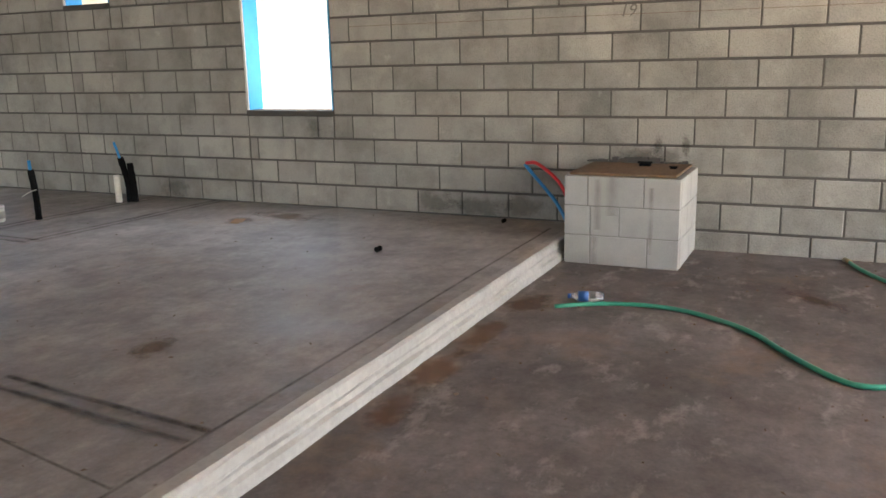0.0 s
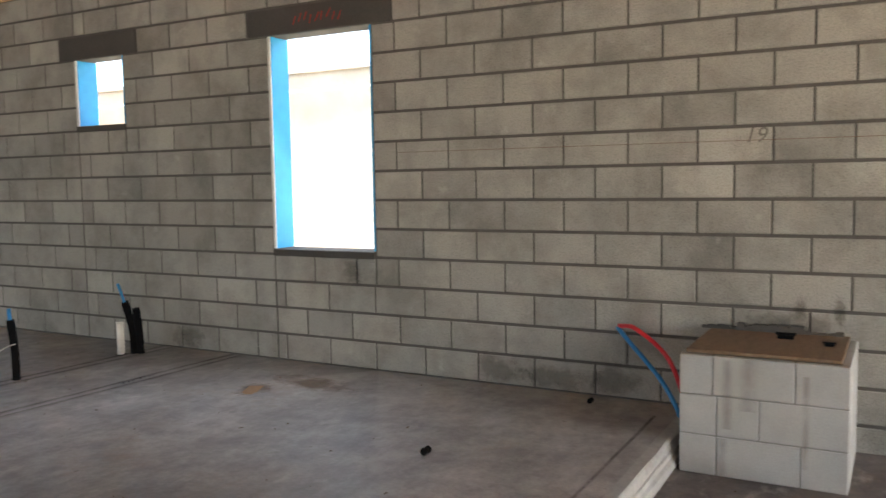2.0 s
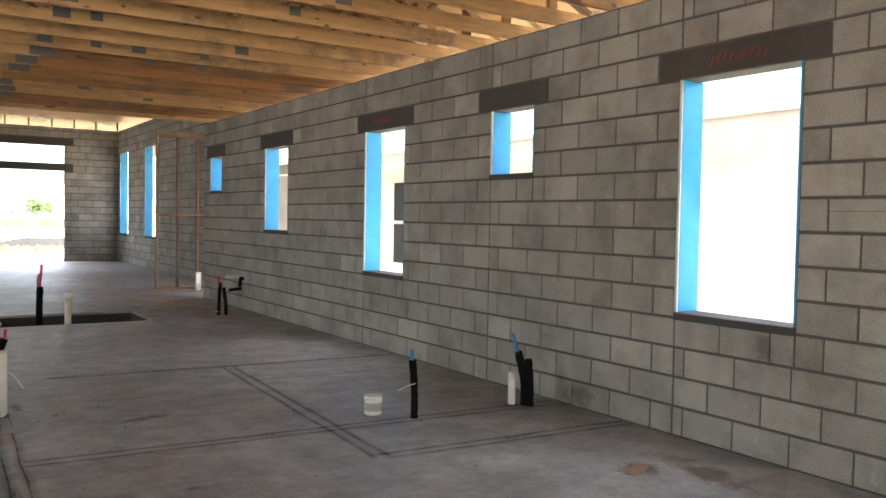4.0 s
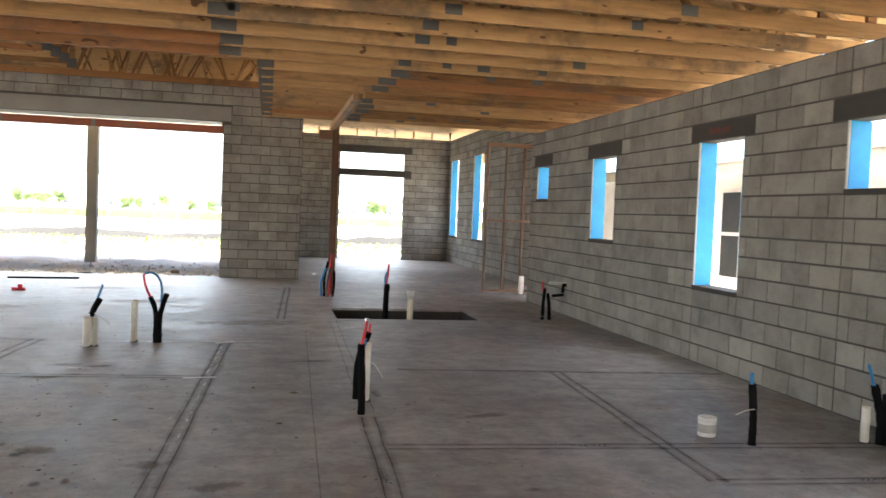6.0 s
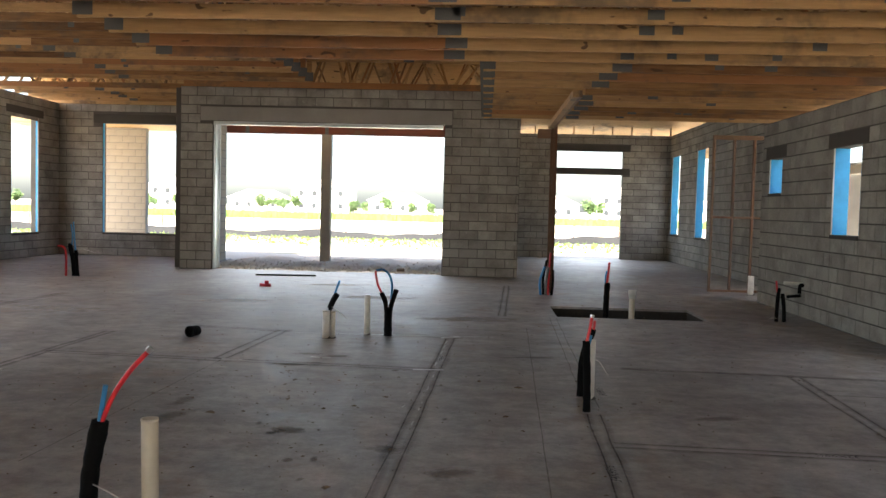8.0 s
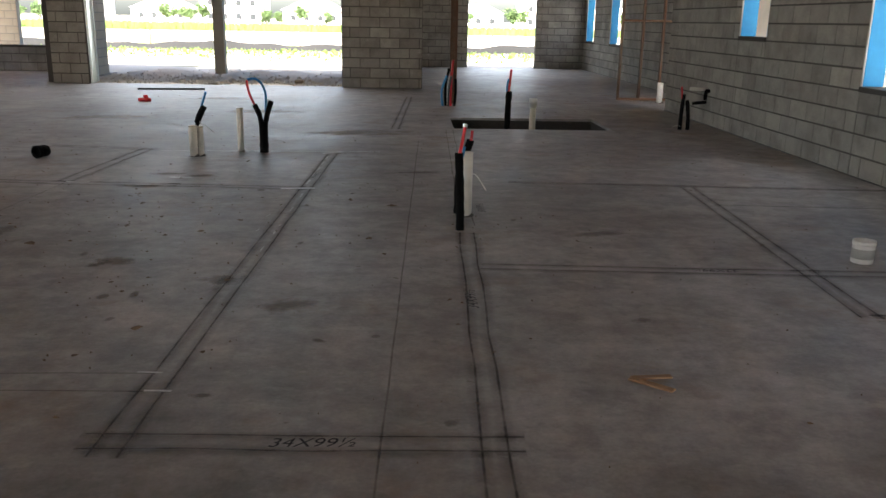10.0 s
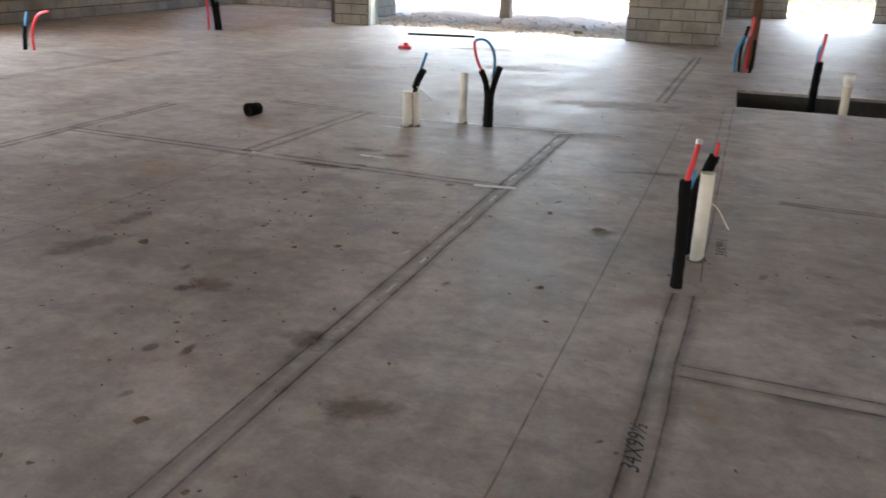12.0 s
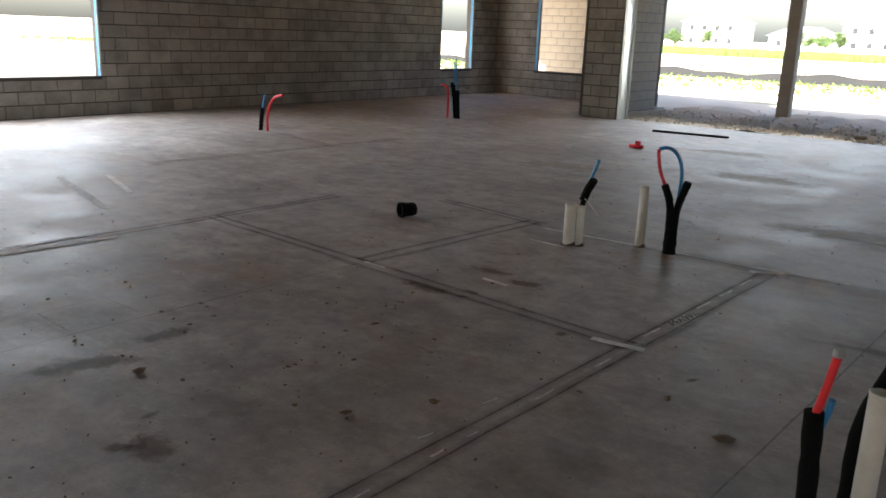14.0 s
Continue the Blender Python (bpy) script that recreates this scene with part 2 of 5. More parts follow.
M_DRIP = make_decal("tan_drip", (0.36, 0.30, 0.21), 0.35, "line")
M_PALE = make_decal("pale_dust", (0.55, 0.52, 0.48), 0.35, "spot")
M_LEAF = simple("dry_leaf", (0.09, 0.066, 0.045), (0.2, 0.14, 0.09), 40, 0.85)
M_TAN = simple("cream_block", (0.36, 0.325, 0.265), (0.47, 0.43, 0.36), 40, 0.9)
M_STUCCO = simple("cream_stucco", (0.78, 0.77, 0.75), (0.85, 0.84, 0.82), 60, 0.9)
M_FASCIA = simple("pale_yellow_fascia", (0.62, 0.57, 0.44), (0.72, 0.67, 0.54), 20, 0.8)
# roof grey lightened so the far houses carry distance haze in their colour
M_ROOF = simple("haze_pale_roof", (0.4, 0.38, 0.35), (0.52, 0.5, 0.47), 30, 0.9)
M_GRASS = simple("grass_blades", (0.07, 0.14, 0.02), (0.16, 0.24, 0.05), 3, 0.8, 0, 0.0)
M_LEAVES = simple("shrub_leaves", (0.06, 0.11, 0.035), (0.12, 0.18, 0.06), 3, 0.8, 0, 0.0)
# black fabric, darkened further so its colour stands in for the shaded side
M_FENCE = simple("silt_fence_fabric", (0.006, 0.006, 0.007), (0.014, 0.014, 0.015), 8, 0.8)
M_BARK = simple("bark", (0.08, 0.06, 0.04), (0.16, 0.12, 0.09), 20, 0.9)
M_DARKGLASS = simple("window_glass", (0.03, 0.035, 0.04), (0.05, 0.055, 0.06), 2, 0.08, 0, 0.0)
M_BRICKPAL = simple("red_brick_pallet", (0.3, 0.12, 0.07), (0.42, 0.2, 0.13), 12, 0.9)
mg = Mat("clear_plastic", 0.08)
mg.b.inputs["Transmission Weight"].default_value = 0.9
mg.colour((0.9, 0.95, 0.95))
M_CLEAR = mg.m


def make_ground():
    m = Mat("open_ground", 0.95)
    w = m.where(True)
    sand = m.mix(m.noise(0.8, 6, w), (0.42, 0.36, 0.28), (0.56, 0.5, 0.41))
    grass = m.mix(m.noise(1.5, 5, w), (0.11, 0.17, 0.035), (0.22, 0.27, 0.08))
    f = m.ramp(m.noise(0.07, 5, m.where(True, (0.4, 2.0, 1))), (0.58, grey3(0)), (0.66, grey3(1)))
    return m.colour(m.mix(f, sand, grass)).bump(m.noise(3, 6, w), 0.5, 0.05).m


M_GROUND = make_ground()

# ---------- mesh helpers ----------


class MB:
    """Collects vertices and faces, then makes one mesh."""

    def __init__(self):
        self.v, self.f, self.uv = [], [], []

    def box(self, a, b, m=None):
        (x0, y0, z0), (x1, y1, z1) = a, b
        k = len(self.v)
        pts = [(x0, y0, z0), (x1, y0, z0), (x1, y1, z0), (x0, y1, z0), (x0, y0, z1), (x1, y0, z1), (x1, y1, z1), (x0, y1, z1)]
        self.v += [tuple(m @ Vector(p)) for p in pts] if m else pts
        self.f += [tuple(k + i for i in q) for q in ((0, 3, 2, 1), (4, 5, 6, 7), (0, 1, 5, 4), (1, 2, 6, 5), (2, 3, 7, 6), (3, 0, 4, 7))]
        return self

    def beam(self, p, q, w, h, up=(0, 0, 1)):
        """A straight board from p to q, w across and h along up."""
        p, q = Vector(p), Vector(q)
        d = (q - p).normalized()
        side = d.cross(Vector(up)).normalized()
        top = side.cross(d)
        k = len(self.v)
        for c in (p, q):
            for s, t in ((-1, -1), (1, -1), (1, 1), (-1, 1)):
                self.v.append(tuple(c + side * s * w / 2 + top * t * h / 2))
        self.f += [tuple(k + i for i in qd) for qd in ((0, 1, 2, 3), (7, 6, 5, 4), (0, 4, 5, 1), (1, 5, 6, 2), (2, 6, 7, 3), (3, 7, 4, 0))]
        return self

    def tube(self, pts, r, seg=12, hollow=0.0, cap=True):
        """A round tube along pts; r may be one radius or one for each point."""
        pts = [Vector(p) for p in pts]
        rs = r if isinstance(r, (list, tuple)) else [r] * len(pts)
        ref, rings = Vector((1, 0.02, 0)), []
        for i, p in enumerate(pts):
            d = (pts[min(i + 1, len(pts) - 1)] - pts[max(i - 1, 0)]).normalized()
            s = d.cross(ref)
            s = (s if s.length > 0.1 else d.cross(Vector((0, 1, 0)))).normalized()
            t = d.cross(s)
            rings.append([p + (s * math.cos(a) + t * math.sin(a)) * rs[i] for a in [2 * math.pi * j / seg for j in range(seg)]])
        if hollow:
            d = (pts[-1] - pts[-2]).normalized()
            inner = [pts[-1] + (v - pts[-1]) * (1 - hollow) for v in rings[-1]]
            rings += [inner, [v - d * 0.12 for v in inner]]
        k = len(self.v)
        for ring in rings:
            self.v += [tuple(v) for v in ring]
        for i in range(len(rings) - 1):
            for j in range(seg):
                a, b = k + i * seg + j, k + i * seg + (j + 1) % seg
                self.f.append((a, b, b + seg, a + seg))
        if cap:
            self.f.append(tuple(range(k + seg - 1, k - 1, -1)))
            self.f.append(tuple(k + (len(rings) - 1) * seg + j for j in range(seg)))
        return self

    def strip(self, pts, w, z):
        """A flat ribbon on the slab along pts, with uv across it."""
        pts = [Vector((*p, z)) for p in pts]
        k, run = len(self.v), 0.0
        for i, p in enumerate(pts):
            d = (pts[min(i + 1, len(pts) - 1)] - pts[max(i - 1, 0)]).normalized()
            s = Vector((-d.y, d.x, 0)) * w / 2
            run += (p - pts[i - 1]).length if i else 0
            self.v += [tuple(p - s), tuple(p + s)]
            self.uv += [(run, 0.0), (run, 1.0)]
        for i in range(len(pts) - 1):
            a = k + 2 * i
            self.f.append((a, a + 2, a + 3, a + 1))
        return self

    def mesh(self, name, material, smooth=False):
        me = bpy.data.meshes.new(name)
        me.from_pydata(self.v, [], self.f)
        me.materials.append(material)
        if self.uv:
            lay = me.uv_layers.new(name="UVMap")
            for lp in me.loops:
                lay.data[lp.index].uv = self.uv[lp.vertex_index]
        if smooth:
            for p in me.polygons:
                p.use_smooth = len(p.vertices) == 4
        me.update()
        return me


def part(name, mb, material, parent=None, label="", smooth=False, bevel=0.0):
    me = mb.mesh(name, material, smooth)
    if bevel:
        bm = bmesh.new()
        bm.from_mesh(me)
        bmesh.ops.bevel(bm, geom=bm.edges[:], offset=bevel, segments=1, affect="EDGES")
        bm.to_mesh(me)
        bm.free()
    ob = new(name, me)
    if parent:
        ob.parent = parent
    if label:
        ob["label"] = label
    return ob


def thing(name, at, label, category, group="", kind=""):
    e = new(name)
    e.empty_display_size = 0.05
    e.matrix_world = at if isinstance(at, Matrix) else Matrix.Translation(at)
    return tagged(e, label, category, group, kind)


C = 0.2032           # one course of block
HALF = 0.2032        # half a block
BLOCK_MESH = {}
PENDING_BLOCKS = []  # pieces of walls, made at the end of the file


def block_mesh(w, h, material):
    """A block face with chamfered edges, centred, facing -y in its own frame."""
    key = (round(w, 2), round(h, 2), material.name)
    if key not in BLOCK_MESH:
        w, h = key[0] - 0.016, key[1] - 0.016
        c, d = 0.005, 0.02
        mb = MB()
        for y, s in ((0.0, c), (c, 0.0), (d, 0.0)):
            mb.v += [(-w / 2 + s, y, -h / 2 + s), (w / 2 - s, y, -h / 2 + s), (w / 2 - s, y, h / 2 - s), (-w / 2 + s, y, h / 2 - s)]
        mb.f.append((0, 1, 2, 3))
        for r in (0, 4):
            for j in range(4):
                a, b = r + j, r + (j + 1) % 4
                mb.f.append((a + 4, b + 4, b, a))
        BLOCK_MESH[key] = mb.mesh("block", material)
    return BLOCK_MESH[key]


def block_wall(name, plane, at, normal, u0, u1, z0, z1, openings, near, label, phase=0.0, thick=0.2, material=None, mortar=None, limit=300, plain=(), restarts=()):
    """A running-bond wall. plane 'x' or 'y' is its constant axis at `at`, normal +1 or -1 points into the room.
    openings and plain: (u0, u1, z0, z1); plain areas carry a lintel or a sill instead of blocks."""
    material, mortar = material or M_BLOCK, mortar or M_MORTAR

    def P(u, depth, z):
        c = at - normal * depth
        return (c, u, z) if plane == "x" else (u, c, z)

    core = MB()
    cuts = sorted({u0, u1, *[min(max(o[i], u0), u1) for o in openings for i in (0, 1)]})
    for a, b in zip(cuts, cuts[1:]):
        gaps = sorted((o[2], o[3]) for o in openings if o[0] < (a + b) / 2 < o[1])
        z = z0
        for g0, g1 in gaps + [(z1, z1)]:
            if g0 - z > 0.001:
                p, q = P(a, 0.007, z), P(b, thick, g0)
                core.box(tuple(map(min, p, q)), tuple(map(max, p, q)))
            z = max(z, g1)
    wall = part(name, core, mortar)
    tagged(wall, label, "wall", kind="structure")
    pieces = []
    row = math.floor(z0 / C + 0.01)
    while row * C < z1 - 0.02:
        lo, hi = max(row * C, z0), min((row + 1) * C, z1)
        zm = (lo + hi) / 2
        # the bond starts afresh at the far jamb of each window, and the course under a sill is cut to its width
        legs = [(u0, phase)] + [(b, b + HALF) for a, b, sill, head in restarts]
        for a, b, sill, head in restarts:
            if abs(hi - sill) < 0.05:
                legs.append((a, b))
        legs.sort()
        spans = []
        for (la, ph), lb in zip(legs, [q[0] for q in legs[1:]] + [u1]):
            start = la - ((la - ph - (HALF if row % 2 and la != ph else 0)) % (2 * HALF))
            if any(abs(la - q[0]) < 1e-6 and ph == q[1] for q in restarts):
                start = lb - 0.375 * math.ceil((lb - la) / 0.375)
                while start < lb - 0.01:
                    spans.append((max(start, la), min(start + 0.375, lb)))
                    start += 0.375
                continue
            while start < lb:
                spans.append((max(start, la), min(start + 2 * HALF, lb)))
                start += 2 * HALF
        for o in (*openings, *plain):
            if o[2] < zm < o[3]:
                nxt = []
                for a, b in spans:
                    if b <= o[0] or a >= o[1]:
                        nxt.append((a, b))
                    else:
                        nxt += [s for s in ((a, o[0]), (o[1], b)) if s[1] > s[0]]
                spans = nxt
        for a, b in spans:
            if b - a > 0.03 and hi - lo > 0.03:
                pieces.append((a, b, lo, hi))
        row += 1
    turn = {("x", -1): -90, ("x", 1): 90, ("y", -1): 0, ("y", 1): 180}[(plane, normal)]
    placed = []
    for a, b, lo, hi in pieces:
        c = Vector(P((a + b) / 2, random.uniform(-0.0012, 0.0012), (lo + hi) / 2))
        placed.append(((c - Vector(near)).length, c, b - a, hi - lo))
    placed.sort(key=lambda q: q[0])
    PENDING_BLOCKS.append((wall, placed, turn, material, limit))
    return wall


def finish_blocks():
    for wall, placed, turn, material, limit in PENDING_BLOCKS:
        rest = MB()
        for i, (_, c, w, h) in enumerate(placed):
            me = block_mesh(w, h, material)
            m = Matrix.Translation(c) @ Euler((random.gauss(0, 0.002), random.gauss(0, 0.0015), radians(turn))).to_matrix().to_4x4()
            if i < limit:
                ob = new("block", me)
                ob.parent = wall
                ob.matrix_local = m
            else:
                k = len(rest.v)
                rest.v += [tuple(m @ v.co) for v in me.vertices]
                rest.f += [tuple(k + j for j in p.vertices) for p in me.polygons]
        if rest.v:
            tagged(part("far_blocks", rest, material, wall), kind="stuff")


# ---------- setting: walls ----------
RX, LX = 0.0, -16.25
W = [  # the openings in the long wall: y0, y1, sill, head
    (0.0, 0.92, 4 * C, 12 * C), (2.49, 3.09, 9 * C, 12 * C), (4.63, 5.52, 4 * C, 12 * C),
    (7.80, 8.64, 6 * C, 12 * C), (10.62, 11.2, 9 * C, 12 * C)]
LINT = [(y0 - 0.17, y1 + 0.19, h, h + C) for y0, y1, s, h in W]
wall_east = block_wall("wall_east", "x", RX, -1, -9.0, 11.57, -0.61, 15 * C, W, (0, -0.6, 1.3), "long grey concrete block wall with window openings", phase=0.016, plain=LINT, restarts=W)
wall_east_2 = block_wall("wall_east_2", "x", 1.12, -1, 11.57, 17.6, -0.6, 3.96, [], (1.12, 15, 1), "grey concrete block wall behind stud framing")
W2 = [(19.35, 20.5, 4 * C, 3.35), (22.5, 23.55, 4 * C, 3.35)]
wall_east_3 = block_wall("wall_east_3", "x", 1.12, -1, 17.6, 23.9, -0.6, 3.96, W2, (1.12, 18, 1), "tall grey block wall with two blue-lined windows")
DOOR = [(-2.46, -0.37, -0.01, 2.72), (-2.46, -0.37, 2.9, 3.43)]
wall_north = block_wall("wall_north", "y", 23.9, -1, -4.19, 1.31, -0.6, 3.96, DOOR, (-1, 23.9, 1), "grey block end wall with doorway and transom", plain=[(-2.7, -0.15, 2.68, 2.9), (-2.7, -0.15, 3.40, 3.63)])
OPEN = [(-10.82, -5.66, -0.01, 3.31)]
wall_patio = block_wall("wall_patio", "y", 15.3, -1, -11.55, -4.0, -0.6, 4.06, OPEN, (-5, 15.3, 1.5), "grey block wall with wide patio opening", thick=0.25, plain=[(-11.1, -5.5, 3.31, 3.63)])
block_wall("wall_patio_side", "x", -4.0, 1, 15.55, 23.9, -0.6, 3.96, [], (-4, 16, 1.5), "grey block side wall", limit=60)
WL = [(-15.05, -12.2, 0.58, 3.55)]
block_wall("wall_north_west", "y", 19.0, -1, -16.44, -11.76, -0.6, 4.06, WL, (-14, 19, 1.5), "grey block wall with large patio window opening", plain=[(-15.3, -12.0, 3.55, 3.8)])
block_wall("wall_return", "x", -11.75, -1, 15.55, 18.5, -0.6, 4.06, [], (-11.5, 16, 1.5), "grey block return wall", limit=60)
block_wall("wall_patio_west", "x", -11.5, 1, 15.56, 18.5, -0.6, 3.7, [], (-11, 16, 1.5), "cream block wall on the patio side", material=M_TAN, mortar=M_PMORT, thick=0.04, limit=120)
WW = [(16.72, 17.95, 0.58, 3.55), (3.3, 8.06, 0.58, 3.45)]
wall_west = block_wall("wall_west", "x", LX, 1, -9.0, 19.0, -0.6, 4.06, WW, (LX, 12.5, 1.2), "long grey block wall with two windows")
block_wall("wall_south", "y", -9.0, 1, -16.25, 0.0, -0.6, 4.06, [(-8.7, -0.25, -0.15, 2.75)], (-4, -9, 1), "grey block front wall with garage opening", limit=40)
block_wall("wall_garage_west", "x", -9.2, 1, -8.8, -2.4, -0.6, 3.05, [], (-9.2, -4, 1), "grey block garage side wall", limit=40)
far = block_wall("wall_patio_far", "y", 22.0, -1, -18.2, -15.1, -0.6, 3.7, [], (-16, 22, 1.5), "sunlit cream block wall beyond the patio", material=M_TAN, mortar=M_PMORT)


def lintel(name, y0, y1, z0, z1, plane="x", at=0.0, normal=-1, thick=0.2, mat=None, label="dark grey precast lintel"):
    a, b = at + normal * 0.004, at - normal * (thick - 0.004)
    lo, hi = min(a, b), max(a, b)
    mb = MB().box((lo, y0, z0), (hi, y1, z1)) if plane == "x" else MB().box((y0, lo, z0), (y1, hi, z1))
    return tagged(part(name, mb, mat or M_LINTEL, bevel=0.006), label, "lintel", kind="structure")


def window_fit(n, u0, u1, z0, z1, plane="x", at=0.0, normal=-1, thick=0.2, sill=True, deep=0.21):
    """Blue-lined jambs, a white edge strip and a dark sill in one opening."""
    w = thing(f"window_{n}", (0, 0, 0), "unglazed window opening lined with blue membrane", "window", kind="structure")

    def bx(name, ua, ub, d0, d1, za, zb, mat, label="", bevel=0.002):
        a, b = at - normal * d0, at - normal * d1
        lo, hi = min(a, b), max(a, b)
        mb = MB().box((lo, ua, za), (hi, ub, zb)) if plane == "x" else MB().box((ua, lo, za), (ub, hi, zb))
        return part(name, mb, mat, w, label, bevel=bevel)

    s = 0.042 if sill else 0.0
    bx("jamb_lining", u1 - 0.022, u1 - 0.001, 0.012, deep, z0 + s, z1 - 0.002, M_BLUE, "blue flashing membrane")
    bx("jamb_lining", u0 + 0.001, u0 + 0.022, 0.012, deep, z0 + s, z1 - 0.002, M_BLUE, "blue flashing membrane")
    bx("edge_strip", u1 - 0.020, u1 + 0.004, -0.003, 0.010, z0 + s, z1 - 0.002, M_WHITE, "white edge strip")
    if sill:
        bx("window_sill", u0 + 0.002, u1 - 0.002, -0.018, thick + 0.02, z0 - 0.012, z0 + 0.04, M_LINTEL, "dark precast sill", 0.005)
    return w


for i, ((y0, y1, s, h), l) in enumerate(zip(W, LINT)):
    lintel(f"lintel_{i + 1}", l[0], l[1], l[2] + 0.003, l[3] - 0.006)
    window_fit(i + 1, y0, y1, s, h)
for i, (y0, y1, s, h) in enumerate(W2):
    window_fit(i + 6, y0, y1, s, h, "x", 1.12)
for i, (y0, y1, s, h) in enumerate(WW):
    window_fit(i + 8, y0, y1, s, h, "x", LX, 1, deep=0.06)
window_fit(10, *WL[0], "y", 19.0, -1, deep=0.08)
lintel("lintel_6", -2.7, -0.15, 2.69, 2.9, "y", 23.9)
lintel("lintel_7", -2.7, -0.15, 3.43, 3.62, "y", 23.9)
lintel("lintel_8", -11.1, -5.5, 3.315, 3.62, "y", 15.3, -1, 0.25, M_HEADER, "pale grey precast header over the opening")
lintel("lintel_9", -15.3, -12.0, 3.555, 3.79, "y", 19.0)
lintel("lintel_10", 16.5, 18.2, 3.555, 3.75, "x", LX, 1)

# bright steel channel on the patio opening's jamb
jc = thing("steel_jamb_channel", (-10.8, 15.42, 0), "bright galvanised steel channel on the opening jamb", "channel")
part("web", MB().box((0, -0.10, 0.0), (0.004, 0.26, 3.3)), M_GALV, jc)
part("flange", MB().box((0.005, -0.10, 0.0), (0.05, -0.096, 3.3)), M_GALV, jc)
part("flange", MB().box((0.005, 0.256, 0.0), (0.05, 0.26, 3.3)), M_GALV, jc)
ht = thing("steel_head_channel", (-8.4, 15.42, 3.3), "pale steel head track over the patio opening", "channel")
part("web", MB().box((-2.6, -0.06, -0.07), (2.7, 0.06, 0.008)), M_GALV, ht)

# ---------- setting: floors ----------
PIT = (-3.68, -1.55, 8.74, 10.05)


def slab(name, rects, z, material, label, thick=0.4):
    mb = MB()
    for x0, x1, y0, y1 in rects:
        mb.box((x0, y0, z - thick), (x1, y1, z))
    return tagged(part(name, mb, material), label, "floor", kind="structure")


slab("floor", [(LX, PIT[0], -2.17, 15.3), (PIT[0], PIT[1], -2.17, PIT[2]), (PIT[0], PIT[1], PIT[3], 15.3), (PIT[1], 0, -2.17, 15.3),
               (-4.0, 0, 15.3, 23.9), (0, 1.12, 11.57, 23.9), (LX, -11.5, 15.3, 19.0), (-11.5, -4.0, 15.3, 15.55)], 0.0, M_FLOOR, "bare grey concrete slab with chalk layout lines")
slab("floor_garage", [(-9.2, 0, -9.0, -2.25)], -0.147, M_GARAGE, "dusty brown-grey garage slab", 0.3)
slab("floor_front", [(LX, -9.2, -9.0, -2.17)], 0.0, M_FLOOR, "grey concrete slab")
curb = MB()
prof = [(-2.262, -0.2), (-2.262, -0.1), (-2.247, -0.088), (-2.246, -0.066), (-2.236, -0.06), (-2.236, -0.052), (-2.243, -0.046), (-2.238, -0.012), (-2.226, 0.0), (-2.17, 0.001)]
xs = [-9.2 + 0.23 * i for i in range(41)]
for x in xs:
    for y, z in prof:
        curb.v.append((min(x, 0.0), y + random.gauss(0, 0.003), z + (random.gauss(0, 0.002) if z < 0 else 0)))
for i in range(len(xs) - 1):
    for j in range(len(prof) - 1):
        a = i * len(prof) + j
        curb.f.append((a, a + len(prof), a + len(prof) + 1, a + 1))
tagged(part("slab_edge", curb, M_CURB), "pale chipped concrete step edge between two slabs", "step edge", kind="structure")
pit = MB()
x0, x1, y0, y1 = PIT
nx, ny = 16, 10
for i in range(nx + 1):
    for j in range(ny + 1):
        pit.v.append((x0 + (x1 - x0) * i / nx, y0 + (y1 - y0) * j / ny, -0.34 + random.uniform(-0.03, 0.05)))
for i in range(nx):
    for j in range(ny):
        a = i * (ny + 1) + j
        pit.f.append((a, a + ny + 1, a + ny + 2, a + 1))
for a, b in (((x0, y0 + 0.003), (x1, y0 + 0.006)), ((x0, y1 - 0.006), (x1, y1 - 0.003)), ((x0 + 0.003, y0 + 0.01), (x0 + 0.006, y1 - 0.01)), ((x1 - 0.006, y0 + 0.01), (x1 - 0.003, y1 - 0.01))):
    pit.box((*a, -0.38), (*b, -0.035))
tagged(part("pit_floor", pit, M_DIRT), "dark soil in the rectangular plumbing pit", "pit", kind="structure")

# ---------- setting: roof ----------
EAVE, RIDGE = 0.75, -8.2


def deck_z(x):
    return 3.36 + 0.33 * (EAVE - x) if x > RIDGE else 3.36 + 0.33 * (EAVE - RIDGE) - 0.16 * (RIDGE - x)


def sheet(name, quads, material, label, t=0.02):
    mb = MB()
    for q in quads:
        k = len(mb.v)
        mb.v += [*q, *[(x, y, z + t) for x, y, z in q]]
        mb.f += [tuple(k + i for i in f) for f in ((3, 2, 1, 0), (4, 5, 6, 7), (0, 1, 5, 4), (1, 2, 6, 5), (2, 3, 7, 6), (3, 0, 4, 7))]
    return tagged(part(name, mb, material), label, "roof", kind="structure")


quads = []
for ya, yb, xa in ((-9.6, 12.1, EAVE + 0.1), (12.1, 19.6, -4.3)):
    for a, b in ((xa, RIDGE), (RIDGE, -17.2)):
        quads.append([(a, ya, deck_z(a)), (a, yb, deck_z(a)), (b, yb, deck_z(b)), (b, ya, deck_z(b))])
sheet("ceiling", quads, M_DECK, "bare plywood roof sheathing above the trusses")
# unseen gable, added to stop sun and sky entering over the front wall
sheet("ceiling_gable_front", [[(a, -9.12, 2.9), (a, -9.1, deck_z(a)), (b, -9.1, deck_z(b)), (b, -9.12, 2.9)] for a, b in ((EAVE + 0.1, RIDGE), (RIDGE, -17.2))], M_DECK, "unseen plywood gable sheet blocking light over the front wall")
BAY = "sunlit plywood sheathing over the far bay with an added light-blocking side"
